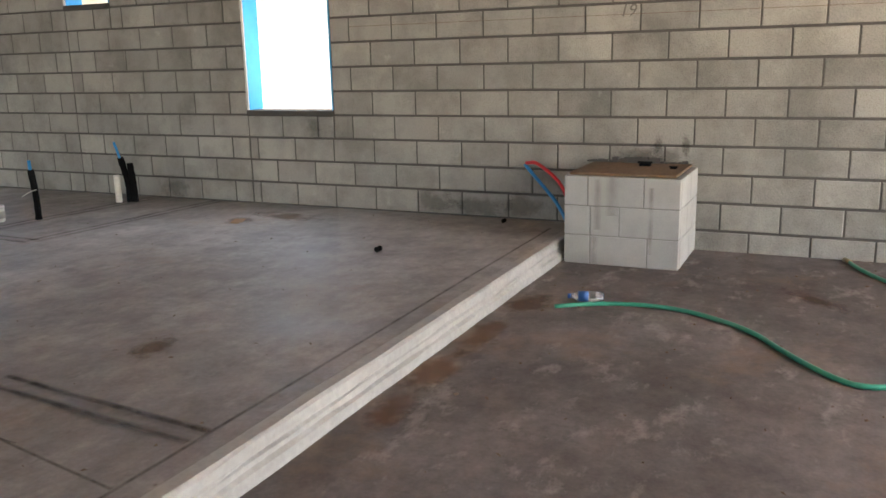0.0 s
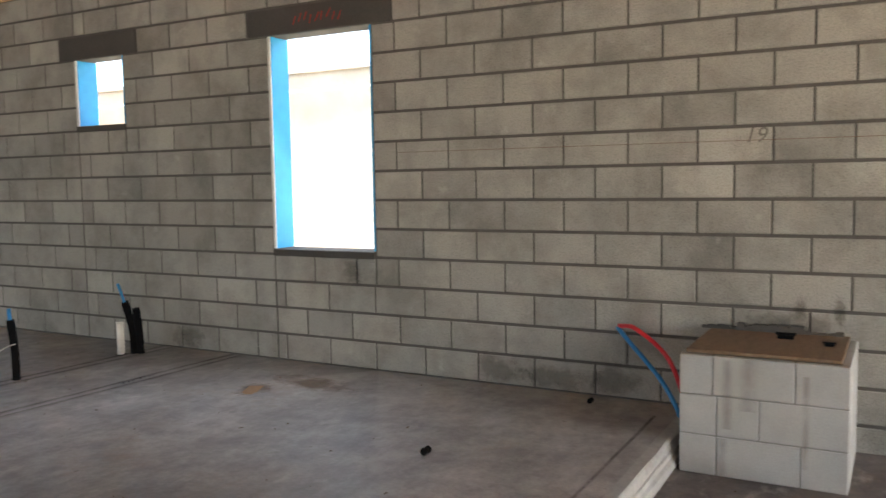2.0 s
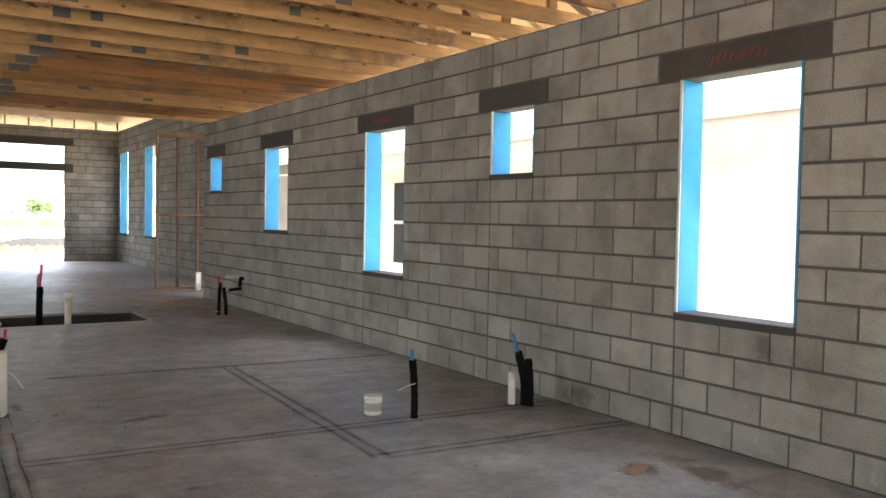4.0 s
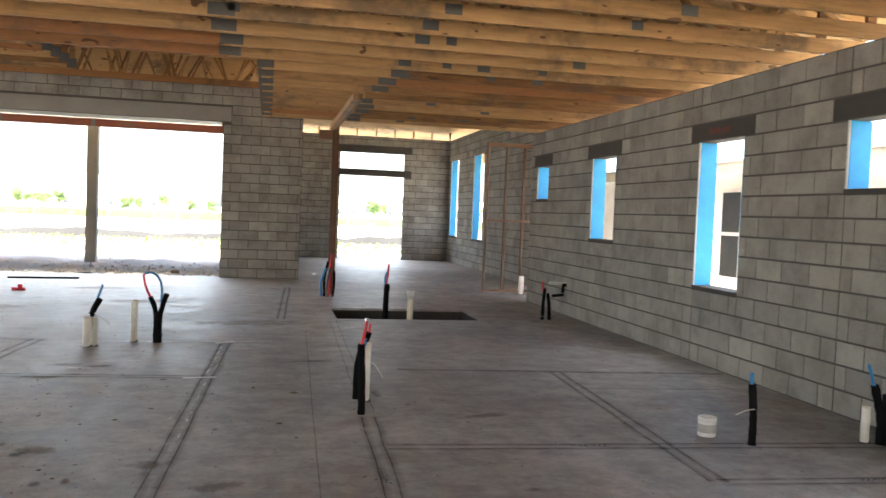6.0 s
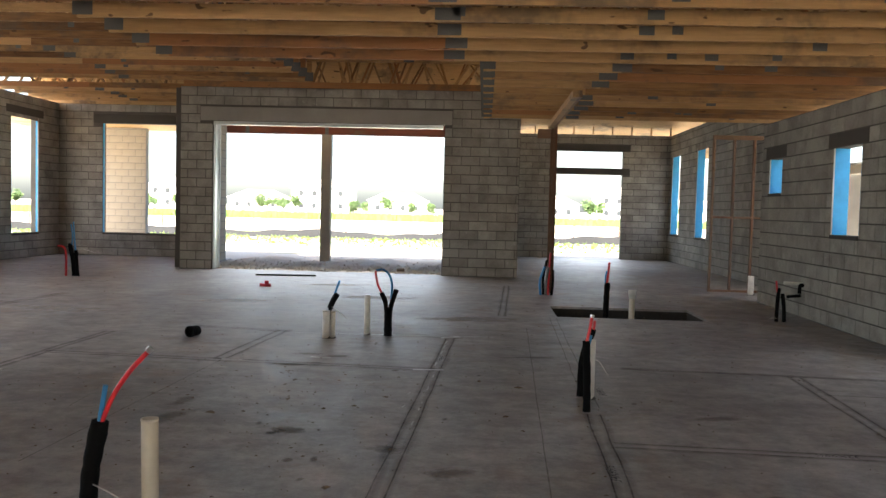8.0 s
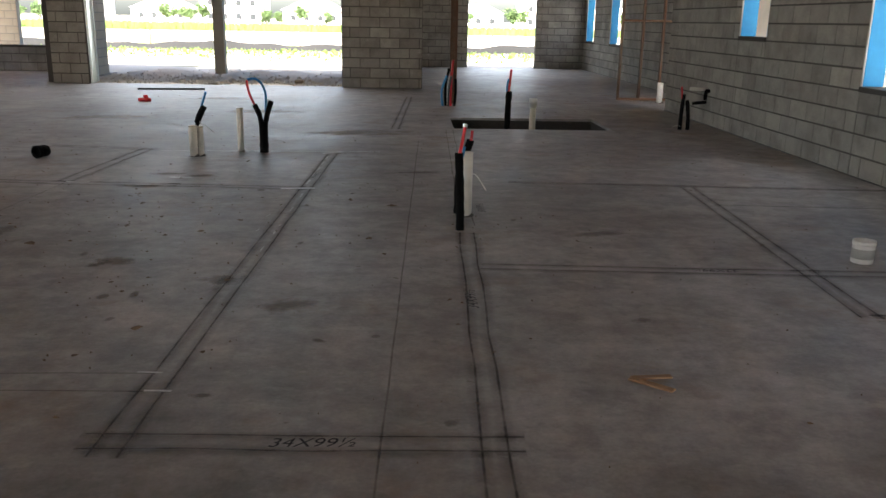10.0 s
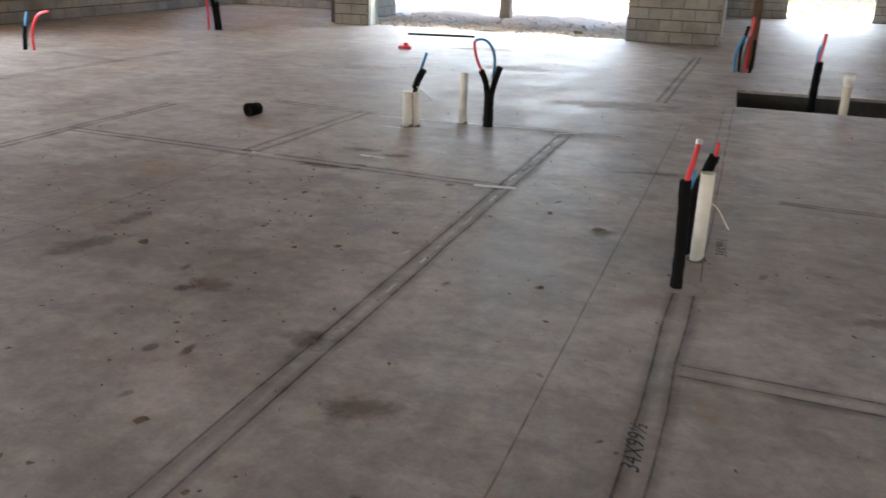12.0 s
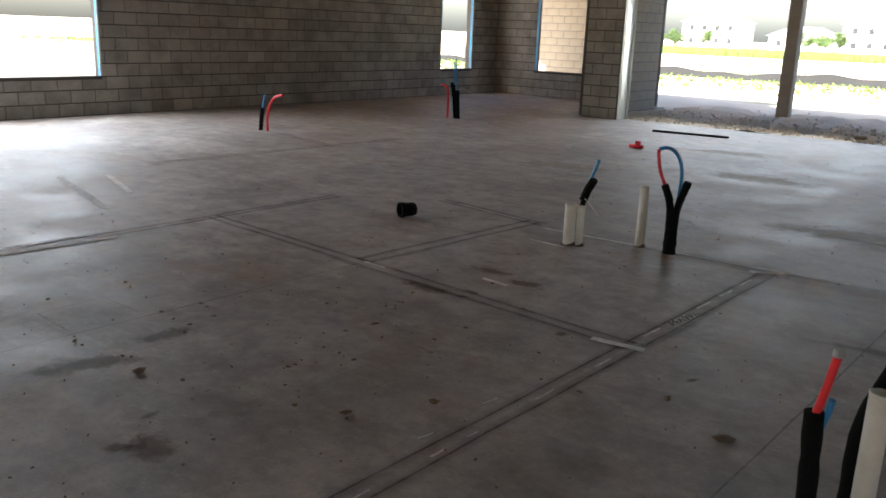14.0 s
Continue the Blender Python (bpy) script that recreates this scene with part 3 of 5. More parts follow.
sheet("ceiling_bay", [[(2.4, 12.1, 5.5), (2.4, 25.7, 3.98), (-4.6, 25.7, 3.98), (-4.6, 12.1, 5.5)],
                      [(2.0, 12.08, 3.0), (-4.3, 12.08, deck_z(-4.3)), (-4.3, 12.1, 5.48), (2.0, 12.1, 5.48)],
                      # side sheet beyond the east wall, added to keep light out of the bay
                      [(2.4, 12.12, 3.3), (2.38, 12.12, 5.47), (2.38, 25.0, 4.05), (2.4, 25.0, 3.3)]], M_DECK, BAY)
sheet("ceiling_gable_west", [[(-11.3, 19.25, 3.7), (-11.3, 19.27, 5.8), (-17.2, 19.27, 4.86), (-17.2, 19.25, 3.7)]], M_DECK, "plywood gable sheathing")


def truss(y, steps, x_end, label):
    """A roof truss across the house at y: steps is a list of (x_from, x_to, z) for its bottom chord."""
    t = thing("roof_truss", (0, y, 0), label, "roof truss", "roof trusses")
    w = 0.038
    drop = random.uniform(0, 0.006)
    for a, b, z in steps:
        cut = (-5.1 if a < -5.5 and b > -4 else -3.33 if a < -4 and b > 0 else a + 0.5 * (b - a)) + random.gauss(0, 0.04) if b - a > 3.5 else b
        for p, q in ((a, cut - 0.0015), (cut + 0.0015, b)):
            if q - p > 0.1:
                part("bottom_chord", MB().box((p, -w / 2, z + drop), (q, w / 2, z + 0.125)), M_WOOD, t)
        if cut < b and random.random() < 0.85:
            for px in (-3.33, -2.45, -1.5):
                if a < px - 0.3 and b > px + 0.3 and abs(px - cut) > 0.3 and random.random() < 0.35:
                    dx = random.gauss(0, 0.05)
                    part("truss_plate", MB().box((px + dx - 0.07, -w / 2 - 0.003, z + 0.04), (px + dx + 0.07, -w / 2 - 0.0005, z + 0.124)), M_PLATE, t)
            part("truss_plate", MB().box((cut - 0.11, -w / 2 - 0.003, z + 0.015), (cut + 0.11, -w / 2 - 0.0005, z + 0.12)), M_PLATE, t)
    lo, hi = min(s[0] for s in steps), max(s[1] for s in steps)
    for a, b in ((hi, RIDGE), (RIDGE, lo)) if lo < RIDGE < hi else ((hi, lo),):
        part("top_chord", MB().beam((a, 0, deck_z(a) - 0.09), (b, 0, deck_z(b) - 0.09), w, 0.13), M_WOOD, t)
    for (a, b, z), nxt in zip(steps, steps[1:]):
        # a step in the ceiling: the upright member and its plates
        x, zh = nxt[0], max(z, nxt[2])
        zl = min(z, nxt[2])
        part("step_upright", MB().box((x - 0.05, -w / 2 - 0.001, zl), (x + 0.05, w / 2 + 0.001, zh + 0.14)), M_WOOD, t)
        part("truss_plate", MB().box((x - 0.09, -w / 2 - 0.004, zl + 0.02), (x + 0.09, -w / 2 - 0.002, zl + 0.2)), M_PLATE, t)
    for a, b, z in steps:
        n = max(2, round((b - a) / random.choice((1.1, 1.4, 1.7))))
        lean = random.uniform(0.35, 0.65)
        for i in range(n):
            xa, xm, xb = a + (b - a) * i / n, a + (b - a) * (i + lean) / n, a + (b - a) * (i + 1) / n
            for p, q in ((xa, xm), (xb, xm)):
                pz, qz = z + 0.14, deck_z(q) - 0.14
                if qz - pz > 0.2:
                    part("web", MB().beam((p + 0.06 * (1 if q > p else -1), 0, pz), (q, 0, qz), w * 0.98, 0.075, (0, 1, 0)), M_WOOD, t)
            if i and random.random() < 0.2:
                part("truss_plate", MB().box((xa - 0.06, -w / 2 - 0.003, z + 0.05), (xa + 0.04, -w / 2 - 0.0005, z + 0.125)), M_PLATE, t)
    if x_end:
        part("heel_block", MB().box((x_end - 0.5, -w / 2 - 0.001, 3.19), (x_end - 0.42, w / 2 + 0.001, deck_z(x_end - 0.5) - 0.14)), M_WOOD, t)
    return t


TL = "pine roof truss with open webs and metal plates"
y = -8.7
while y < 6.4:
    truss(y, [(-16.4, -8.25, 4.07), (-8.25, 0.45, 3.06)] if y > -2 else [(-16.4, -9.1, 4.07), (-9.1, 0.45, 3.06)], 0.45, TL)
    y += 0.61
while y < 11.9:
    truss(y, [(-16.4, -8.5, 4.07), (-8.5, -4.75, 4.5), (-4.75, 0.45, 3.06)], 0.45, TL)
    y += 0.61
while y < 15.0:
    truss(y, [(-16.4, -8.5, 4.07), (-8.5, -4.4, 4.5)], 0, TL)
    y += 0.61
y = 15.9
while y < 18.9:
    truss(y, [(-16.4, -11.5, 4.07), (-11.5, -4.4, 4.09)], 0, TL)
    y += 0.61
y = 12.6
while y < 21.0:
    t = thing("bay_rafter", (0, y, 0), "sunlit pine rafter over the far bay", "rafter", "bay rafters")
    part("rafter", MB().box((-4.0, -0.019, 4.0), (1.3, 0.019, 4.14)), M_WOOD, t)
    y += 1.22
for i in range(9):
    x = -3.8 + 0.61 * i
    t = thing("bay_jack", (x, 23.9, 3.96), "short upright truss end over the end wall", "truss end", "bay truss ends")
    part("upright", MB().box((-0.019, -0.15, 0.0), (0.019, -0.06, 0.35)), M_WOOD, t)
    part("tail", MB().beam((0, -2.5, 0.70), (0, 0.7, 0.22), 0.038, 0.09), M_WOOD, t)

# doubled girder standing on the patio wall
gd = thing("wall_girder", (0, 15.42, 4.06), "doubled pine girder on the patio block wall", "girder")
for dy in (-0.06, 0.06):
    part("ply", MB().box((-11.5, dy - 0.02, 0.0), (-4.05, dy + 0.02, 0.14)), M_WOOD, gd)
for i in range(9):
    x = -11.2 + 0.86 * i
    part("web", MB().beam((x, 0, 0.14), (x + (0.42 if i % 2 else -0.3), 0, min(1.2, deck_z(x) - 4.3)), 0.037, 0.085, (0, 1, 0)), M_WOOD, gd)

# header beam and its post
hb = thing("header_beam", (-3.58, 0, 0), "doubled pine header beam under the trusses", "beam")
for dx in (-0.042, 0.0, 0.042):
    part("ply", MB().box((dx - 0.02, 7.9, 2.97), (dx + 0.02, 12.15, 3.055)), M_WOOD, hb)
post = thing("timber_post", (-3.52, 12.22, 0), "upright brown timber post standing on the slab", "post")
for dx in (-0.04, 0.0, 0.04):
    part("post_ply", MB().box((dx - 0.0195, -0.045, 0), (dx + 0.0195, 0.045, 3.058)), M_STUD, post, bevel=0.002)
rod = thing("timber_post_short", (-3.72, 12.2, 0), "timber upright under the header beam end", "post")
part("upright", MB().box((-0.10, -0.045, 2.80), (0.135, 0.044, 2.965)), M_STUD, rod)

# stud partition
sp = thing("stud_partition", (0, 13.4, 0), "open timber stud partition with plates and blocking", "partition")
part("bottom_plate", MB().box((-0.36, -0.045, 0), (1.1, 0.045, 0.038)), M_STUD, sp)
part("top_plate", MB().box((-0.36, -0.045, 2.95), (1.1, 0.045, 3.03)), M_STUD, sp)
for x in (-0.34, 0.05, 0.43, 0.66, 1.06):
    part("stud", MB().box((x - 0.019, -0.044, 0.038), (x + 0.019, 0.044, 2.95)), M_STUD, sp, bevel=0.002)
for a, b in ((-0.32, 0.03), (0.07, 0.41), (0.45, 0.64)):
    part("blocking", MB().box((a, -0.043, 1.43), (b, 0.043, 1.468)), M_STUD, sp)

# ---------- patio and outdoors ----------
gr = MB()
for a, b in (((-1500, 24.1), (1500, 1500)), ((-1500, -9.2), (-16.45, 24.1)), ((1.32, -9.2), (1500, 24.1)), ((-16.45, 19.2), (-4.2, 24.1)), ((-11.55, 15.55), (-4.2, 19.2)), ((0.2, -9.2), (1.32, 11.5))):
    k = len(gr.v)
    gr.v += [(a[0], a[1], -0.22), (b[0], a[1], -0.22), (b[0], b[1], -0.22), (a[0], b[1], -0.22)]
    gr.f.append((k, k + 1, k + 2, k + 3))
tagged(part("ground_front", MB().box((-1500, -1500, -0.6), (1500, -9.2, -0.22)), M_YARD), "sunlit sandy yard in front of the house", "ground", kind="structure")
tagged(part("ground", gr, M_GROUND), "open sandy ground with patches of grass", "ground", kind="structure")
sand = MB()
nx, ny = 70, 40
for i in range(nx + 1):
    for j in range(ny + 1):
        x, y = -11.48 + 7.23 * i / nx, 15.56 + 5.4 * j / ny
        z = -0.06 + 0.10 * noise.fractal((x * 0.9, y * 1.3, 3.0), 1.0, 2.0, 5) + 0.02 * math.sin(x * 2.1)
        sand.v.append((x, y, min(max(z, -0.2), 0.10)))
for i in range(nx):
    for j in range(ny):
        a = i * (ny + 1) + j
        sand.f.append((a, a + ny + 1, a + ny + 2, a + 1))
tagged(part("patio_ground", sand, M_SANDY), "churned sandy soil on the patio", "soil", kind="structure")
clods = MB()
for _ in range(1500):
    x, y, r = random.uniform(-11.2, -4.3), 15.6 + abs(random.gauss(0, 1.6)), random.choice((0.006, 0.008, 0.01, 0.014, 0.022))
    m = Matrix.Translation((x, y, 0.0)) @ Euler([random.uniform(0, 3) for _ in range(3)]).to_matrix().to_4x4()
    clods.box((-r, -r * 0.7, -r * 0.4), (r, r * 0.7, r * 0.5), m)
tagged(part("soil_clods", clods, M_SANDY), "loose clods of sandy soil", "soil clods", kind="stuff")

pc = thing("patio_column", (-9.17, 20.1, -0.2), "pale block patio column carrying a beam", "column")
part("core", MB().box((-0.125, -0.125, 0), (0.125, 0.125, 3.64)), M_TAN, pc)
for k in range(18):
    part("block", MB().box((-0.135, -0.135, k * 0.203 + 0.004), (0.135, 0.135, (k + 1) * 0.203 - 0.002)), M_TAN, pc, bevel=0.004)
pb = thing("patio_beam", (-8, 20.1, 3.455), "red-brown timber patio beam", "beam")
part("beam_board", MB().box((-4.2, -0.09, 0.0), (3.8, -0.048, 0.36)), M_BEAM, pb)
part("beam_board", MB().box((-4.2, 0.048, 0.0), (3.8, 0.09, 0.36)), M_BEAM, pb)
for x in (-3.4, -1.17, 2.4, 3.1):
    part("strap", MB().box((x - 0.05, -0.097, 0.0), (x + 0.05, -0.092, 0.36)), M_PLATE, pb)
# roof sheet out of view, added to shade the far patio wall
sheet("ceiling_lanai", [[(-11.6, 19.3, 3.75), (-11.6, 23.0, 3.7), (-19.0, 23.0, 3.7), (-19.0, 19.3, 3.75)]], M_DECK, "unseen plywood roof sheet shading the side patio")
sheet("ceiling_gable", [[(-4.2, 19.25, 3.75), (-4.2, 19.27, 4.98), (RIDGE, 19.27, 6.29), (RIDGE, 19.25, 3.75)], [(RIDGE, 19.25, 3.75), (RIDGE, 19.27, 6.29), (-11.3, 19.27, 5.8), (-11.3, 19.25, 3.75)]], M_DECK, "plywood sheathing over the patio edge")
sl = thing("soil_ridge_slab", (-9.5, 21.2, -0.2), "pale concrete strip along the patio edge", "kerb")
part("strip", MB().box((-2, -0.1, 0), (5.2, 0.1, 0.06)), M_CURB, sl, bevel=0.01)

# neighbouring house beside the long wall
nb = thing("neighbour_house", (3.2, 5, -0.22), "cream stucco house next door with low eaves", "house")
part("wall", MB().box((0, -16, 0), (0.2, 12, 2.72)), M_STUCCO, nb)
part("soffit", MB().box((-0.45, -16, 2.65), (0.0, 12, 2.69)), M_STUCCO, nb)
part("fascia", MB().box((-0.47, -16, 2.62), (-0.452, 12, 2.80)), M_FASCIA, nb)
rf = MB()
rf.v += [(-0.5, -16.1, 2.80), (-0.5, 12.1, 2.80), (6, 12.1, 3.1), (6, -16.1, 3.1), (-0.5, -16.1, 2.84), (-0.5, 12.1, 2.84), (6, 12.1, 3.14), (6, -16.1, 3.14)]
rf.f += [(3, 2, 1, 0), (4, 5, 6, 7), (0, 1, 5, 4), (1, 2, 6, 5), (2, 3, 7, 6), (3, 0, 4, 7)]
part("roof", rf, M_ROOF, nb)
wnd = part("window", MB().box((-0.03, 4.75, 0.8), (-0.004, 5.45, 2.4)), M_WHITE, nb, "white-framed window")
part("pane", MB().box((-0.036, 4.82, 0.87), (-0.031, 5.38, 1.58)), M_DARKGLASS, wnd)
part("pane", MB().box((-0.036, 4.82, 1.64), (-0.031, 5.38, 2.33)), M_DARKGLASS, wnd)
box_ = thing("outlet_box", (3.2, 2.45, 0.6), "small white electrical box on the stucco wall", "outlet box")
part("box", MB().box((-0.06, -0.06, 0), (0, 0.06, 0.14)), M_WHITE, box_, bevel=0.006)

# silt fence
sf = thing("silt_fence", (0, 41, -0.22), "black fabric silt fence on stakes", "fence")
fab = MB()
for i in range(161):
    x = -60 + 0.6 * i
    yy = 1.2 * math.sin(x * 0.07) + 0.2 * math.sin(x * 0.9)
    fab.v += [(x, yy, 0), (x, yy + 0.1, 0.36 + 0.08 * math.sin(x * 0.8) + 0.05 * math.sin(x * 2.7))]
for i in range(160):
    fab.f.append((2 * i, 2 * i + 2, 2 * i + 3, 2 * i + 1))
part("fabric", fab, M_FENCE, sf)
for i in range(0, 160, 4):
    v = fab.v[2 * i]
    part("stake", MB().box((v[0] - 0.03, v[1] + 0.12, 0), (v[0] + 0.03, v[1] + 0.18, 0.95)), M_STUD, sf)

# grass verge beyond the patio and field grass
gs = MB()
for _ in range(26000):
    z0 = random.random()
    if z0 < 0.3:
        y = 29 + 11 * random.random() ** 0.5
    else:
        y = random.uniform(96, 120)
    x, h, a = random.uniform(-75, 45), random.uniform(0.05, 0.2) * (1 if y < 60 else 5.0), random.uniform(0, 6.3)
    dx, dy, b = math.cos(a) * 0.08, math.sin(a) * 0.08, (random.uniform(-0.2, 0.2), random.uniform(-0.2, 0.2))
    wd = 1.0 if y < 60 else 3.0
    k = len(gs.v)
    gs.v += [(x - dx * wd, y - dy, -0.22), (x + dx * wd, y + dy, -0.22), (x + b[0], y + b[1], -0.22 + h)]
    gs.f.append((k, k + 1, k + 2))
tagged(part("field_grass", gs, M_GRASS), "patchy green grass in the field", "grass", kind="stuff")


def shrub(x, y, h):
    t = thing("young_tree", (x, y, -0.22), "small leafy young tree in the field", "tree", "young trees")
    tr = MB().tube([(0, 0, 0), (0.04, 0.02, h * 0.4), (0.0, 0.05, h * 0.8)], [0.09, 0.06, 0.02], 7)
    for _ in range(6):
        a, z = random.uniform(0, 6.3), h * random.uniform(0.35, 0.7)
        tr.tube([(0.02, 0.02, z), (math.cos(a) * h * 0.22, math.sin(a) * h * 0.22, z + h * 0.2)], [0.035, 0.012], 5)
    part("trunk", tr, M_BARK, t)
    cr = MB()
    lobes = [(random.gauss(0, h * 0.16), random.gauss(0, h * 0.16), h * random.uniform(0.45, 0.95), h * random.uniform(0.12, 0.22)) for _ in range(9)]
    for _ in range(900):
        lx, ly, lz, lr = random.choice(lobes)
        d = Vector((random.gauss(0, 1), random.gauss(0, 1), random.gauss(0, 1))).normalized() * lr * random.uniform(0.5, 1.1)
        c, s = Vector((lx, ly, lz)) + d, 0.05 * h
        u = Vector((random.gauss(0, 1), random.gauss(0, 1), random.gauss(0, 1))).normalized() * s
        w = Vector((random.gauss(0, 1), random.gauss(0, 1), random.gauss(0, 1))).normalized() * s * 0.7
        k = len(cr.v)
        cr.v += [tuple(c - u), tuple(c + w), tuple(c + u), tuple(c - w)]
        cr.f.append((k, k + 1, k + 2, k + 3))
    part("crown", cr, M_LEAVES, t)
    return t


seedlings = [shrub(-3.2, 92, 2.7), shrub(-24, 118, 2.4), shrub(-40, 125, 3.0)]
for i in range(26):
    x = -72 + 4.3 * i + random.uniform(-1.5, 1.5)
    s = random.choice(seedlings)
    copy_thing(s, Matrix.Translation((x, random.uniform(110, 150), -0.22)) @ Euler((0, 0, random.uniform(0, 6.3))).to_matrix().to_4x4())


def far_house(x, y, w, h, two):
    t = thing("far_house", (x, y, -0.22), "pale distant two-storey house" if two else "pale distant single-storey house", "house", "distant houses")
    part("wall", MB().box((0, 0, 0), (w, 9, h)), M_STUCCO, t)
    r = MB()
    r.v += [(-0.5, -0.5, h), (w + 0.5, -0.5, h), (w + 0.5, 9.5, h), (-0.5, 9.5, h), (w * 0.25, 4.5, h + 2.2), (w * 0.75, 4.5, h + 2.2)]
    r.f += [(3, 2, 1, 0), (0, 1, 5, 4), (1, 2, 5), (2, 3, 4, 5), (3, 0, 4)]
    part("roof", r, M_ROOF, t)
    for fl in range(2 if two else 1):
        for k in range(4):
            xx = w * (0.12 + 0.22 * k)
            wd = part("window", MB().box((xx, -0.06, 0.9 + 2.9 * fl), (xx + 1.3, -0.01, 2.3 + 2.9 * fl)), M_WHITE, t)
            part("pane", MB().box((xx + 0.1, -0.09, 1.0 + 2.9 * fl), (xx + 1.2, -0.065, 2.2 + 2.9 * fl)), M_DARKGLASS, wd)


for i, x in enumerate((-110, -88, -70, -50, -33, -14, 3, 22, 40)):
    far_house(x, 190 + 8 * (i % 3), 14, 5.8 if i % 2 else 3.2, bool(i % 2))

# brick pallets outside the west window
for yy, xx in ((5.3, -25), (6.8, -25.5), (8.4, -25.2), (3.7, -25.1)):
    pl = thing("brick_pallet", (xx, yy, -0.22), "pallet stacked with red-brown bricks outdoors", "brick pallet", "brick pallets")
    part("pallet", MB().box((-0.55, -0.6, 0), (0.55, 0.6, 0.12)), M_STUD, pl)
    for k in range(5):
        part("brick_layer", MB().box((-0.5, -0.55, 0.125 + k * 0.1), (0.5, 0.55, 0.22 + k * 0.1)), M_BRICKPAL, pl, bevel=0.008)

# ---------- things: garage side ----------
pil = thing("block_pillar", (0, 0, 0), "low pale concrete block pillar against the wall", "pillar")
PX, PY0, PY1, PZ0, PZ1 = -0.70, -3.07, -2.285, -0.147, 0.465
part("core", MB().box((PX + 0.006, PY0 + 0.006, PZ0), (-0.002, PY1 - 0.006, PZ1 - 0.004)), M_PMORT, pil)
for k in range(3):
    z0, z1 = PZ0 + k * 0.204 + 0.003, PZ0 + (k + 1) * 0.204 - 0.003
    cuts = [PY0, -2.67, -2.47, PY1] if k == 1 else ([PY0, -2.83, -2.45, PY1] if k == 2 else [PY0, -2.86, -2.47, PY1])
    for a, b in zip(cuts, cuts[1:]):
        part("block", MB().box((PX, a + 0.003, z0), (PX + 0.04, b - 0.003, z1)), M_PILLAR, pil, bevel=0.004)
    xc = [PX + 0.043, -0.42, -0.2, -0.003] if k % 2 else [PX + 0.043, -0.3, -0.003]
    for a, b in zip(xc, xc[1:]):
        for yy in (PY0, PY1 - 0.04):
            part("block", MB().box((a + 0.002, yy, z0), (b - 0.002, yy + 0.04, z1)), M_PILLAR, pil, bevel=0.004)
for yy, z0, z1, w in ((-2.62, 0.2, 0.46, 0.05), (-2.52, 0.1, 0.45, 0.03), (-2.88, -0.05, 0.4, 0.02), (-2.5, -0.14, 0.05, 0.03)):
    sm = MB()
    sm.v += [(PX - 0.0015, yy - w, z0), (PX - 0.0015, yy + w, z0), (PX - 0.0015, yy + w, z1), (PX - 0.0015, yy - w, z1)]
    sm.uv += [(0, 0), (0, 1), (1, 1), (1, 0)]
    sm.f.append((0, 3, 2, 1))
    part("stain", sm, M_DRIP, pil, "tan drip stain")
cap = thing("plywood_cap", (0, 0, PZ1), "weathered plywood sheet on the block pillar", "plywood")
part("sheet", MB().box((-0.66, -3.03, 0.0), (-0.01, -2.31, 0.018)), M_PLY, cap, bevel=0.003)
mtr = MB()
for i in range(26):
    yy = -3.0 + 0.028 * i
    r = random.uniform(0.002, 0.022) * (2.2 if 6 < i < 20 else 1.0)
    mtr.box((-0.035 - r * 0.5, yy, PZ1 + 0.018), (-0.002, yy + 0.04, PZ1 + 0.02 + r))
tagged(part("mortar_droppings", mtr, M_MORTAR), "dark mortar droppings along the wall", "mortar", kind="stuff")
for yy, xx, s in ((-2.73, -0.2, 1.0), (-2.95, -0.32, 0.6)):
    cl = thing("black_clip", (xx, yy, PZ1 + 0.018), "small black plastic form clip", "clip", "black clips")
    part("body", MB().box((-0.025 * s, -0.04 * s, 0), (0.025 * s, 0.04 * s, 0.02 * s)), M_BLACK, cl, bevel=0.004)
    part("tab", MB().box((-0.01 * s, -0.05 * s, 0.02 * s), (0.01 * s, 0.05 * s, 0.032 * s)), M_BLACK, cl)


def spool_clip(x, y, s=1.0):
    cl = thing("black_clip", (x, y, 0), "small black plastic form clip on the slab", "clip", "black clips")
    part("body", MB().tube([(-0.02 * s, 0, 0.02 * s), (0.02 * s, 0, 0.02 * s)], 0.013 * s, 8), M_BLACK, cl)
    for k in (-1, 1):
        part("flange", MB().tube([(k * 0.02 * s, 0, 0.022 * s), (k * 0.03 * s, 0, 0.022 * s)], 0.022 * s, 10), M_BLACK, cl)


spool_clip(-1.42, -1.21, 0.85)
spool_clip(-0.18, -1.64, 0.7)


def curve_pts(ctrl, n=10):
    """A smooth line through the points of ctrl."""
    p = [Vector(c) for c in ctrl]
    p = [p[0] * 2 - p[1], *p, p[-1] * 2 - p[-2]]
    out = []
    for i in range(1, len(p) - 2):
        for k in range(n):
            t = k / n
            a, b, c, d = p[i - 1:i + 3]
            out.append(0.5 * (2 * b + (c - a) * t + (2 * a - 5 * b + 4 * c - d) * t * t + (3 * b - a - 3 * c + d) * t ** 3))
    return out + [p[-2]]


pex = thing("pex_pipe_pair", (0, 0, 0), "red and blue pex pipes bent from the wall to the slab", "pipe")
part("red_pipe", MB().tube(curve_pts([(-0.02, -1.77, 0.455), (-0.12, -1.90, 0.46), (-0.2, -2.1, 0.33), (-0.22, -2.2, 0.12), (-0.22, -2.23, 0.0)]), 0.014, 10), M_RED, pex, "red pex pipe", True)
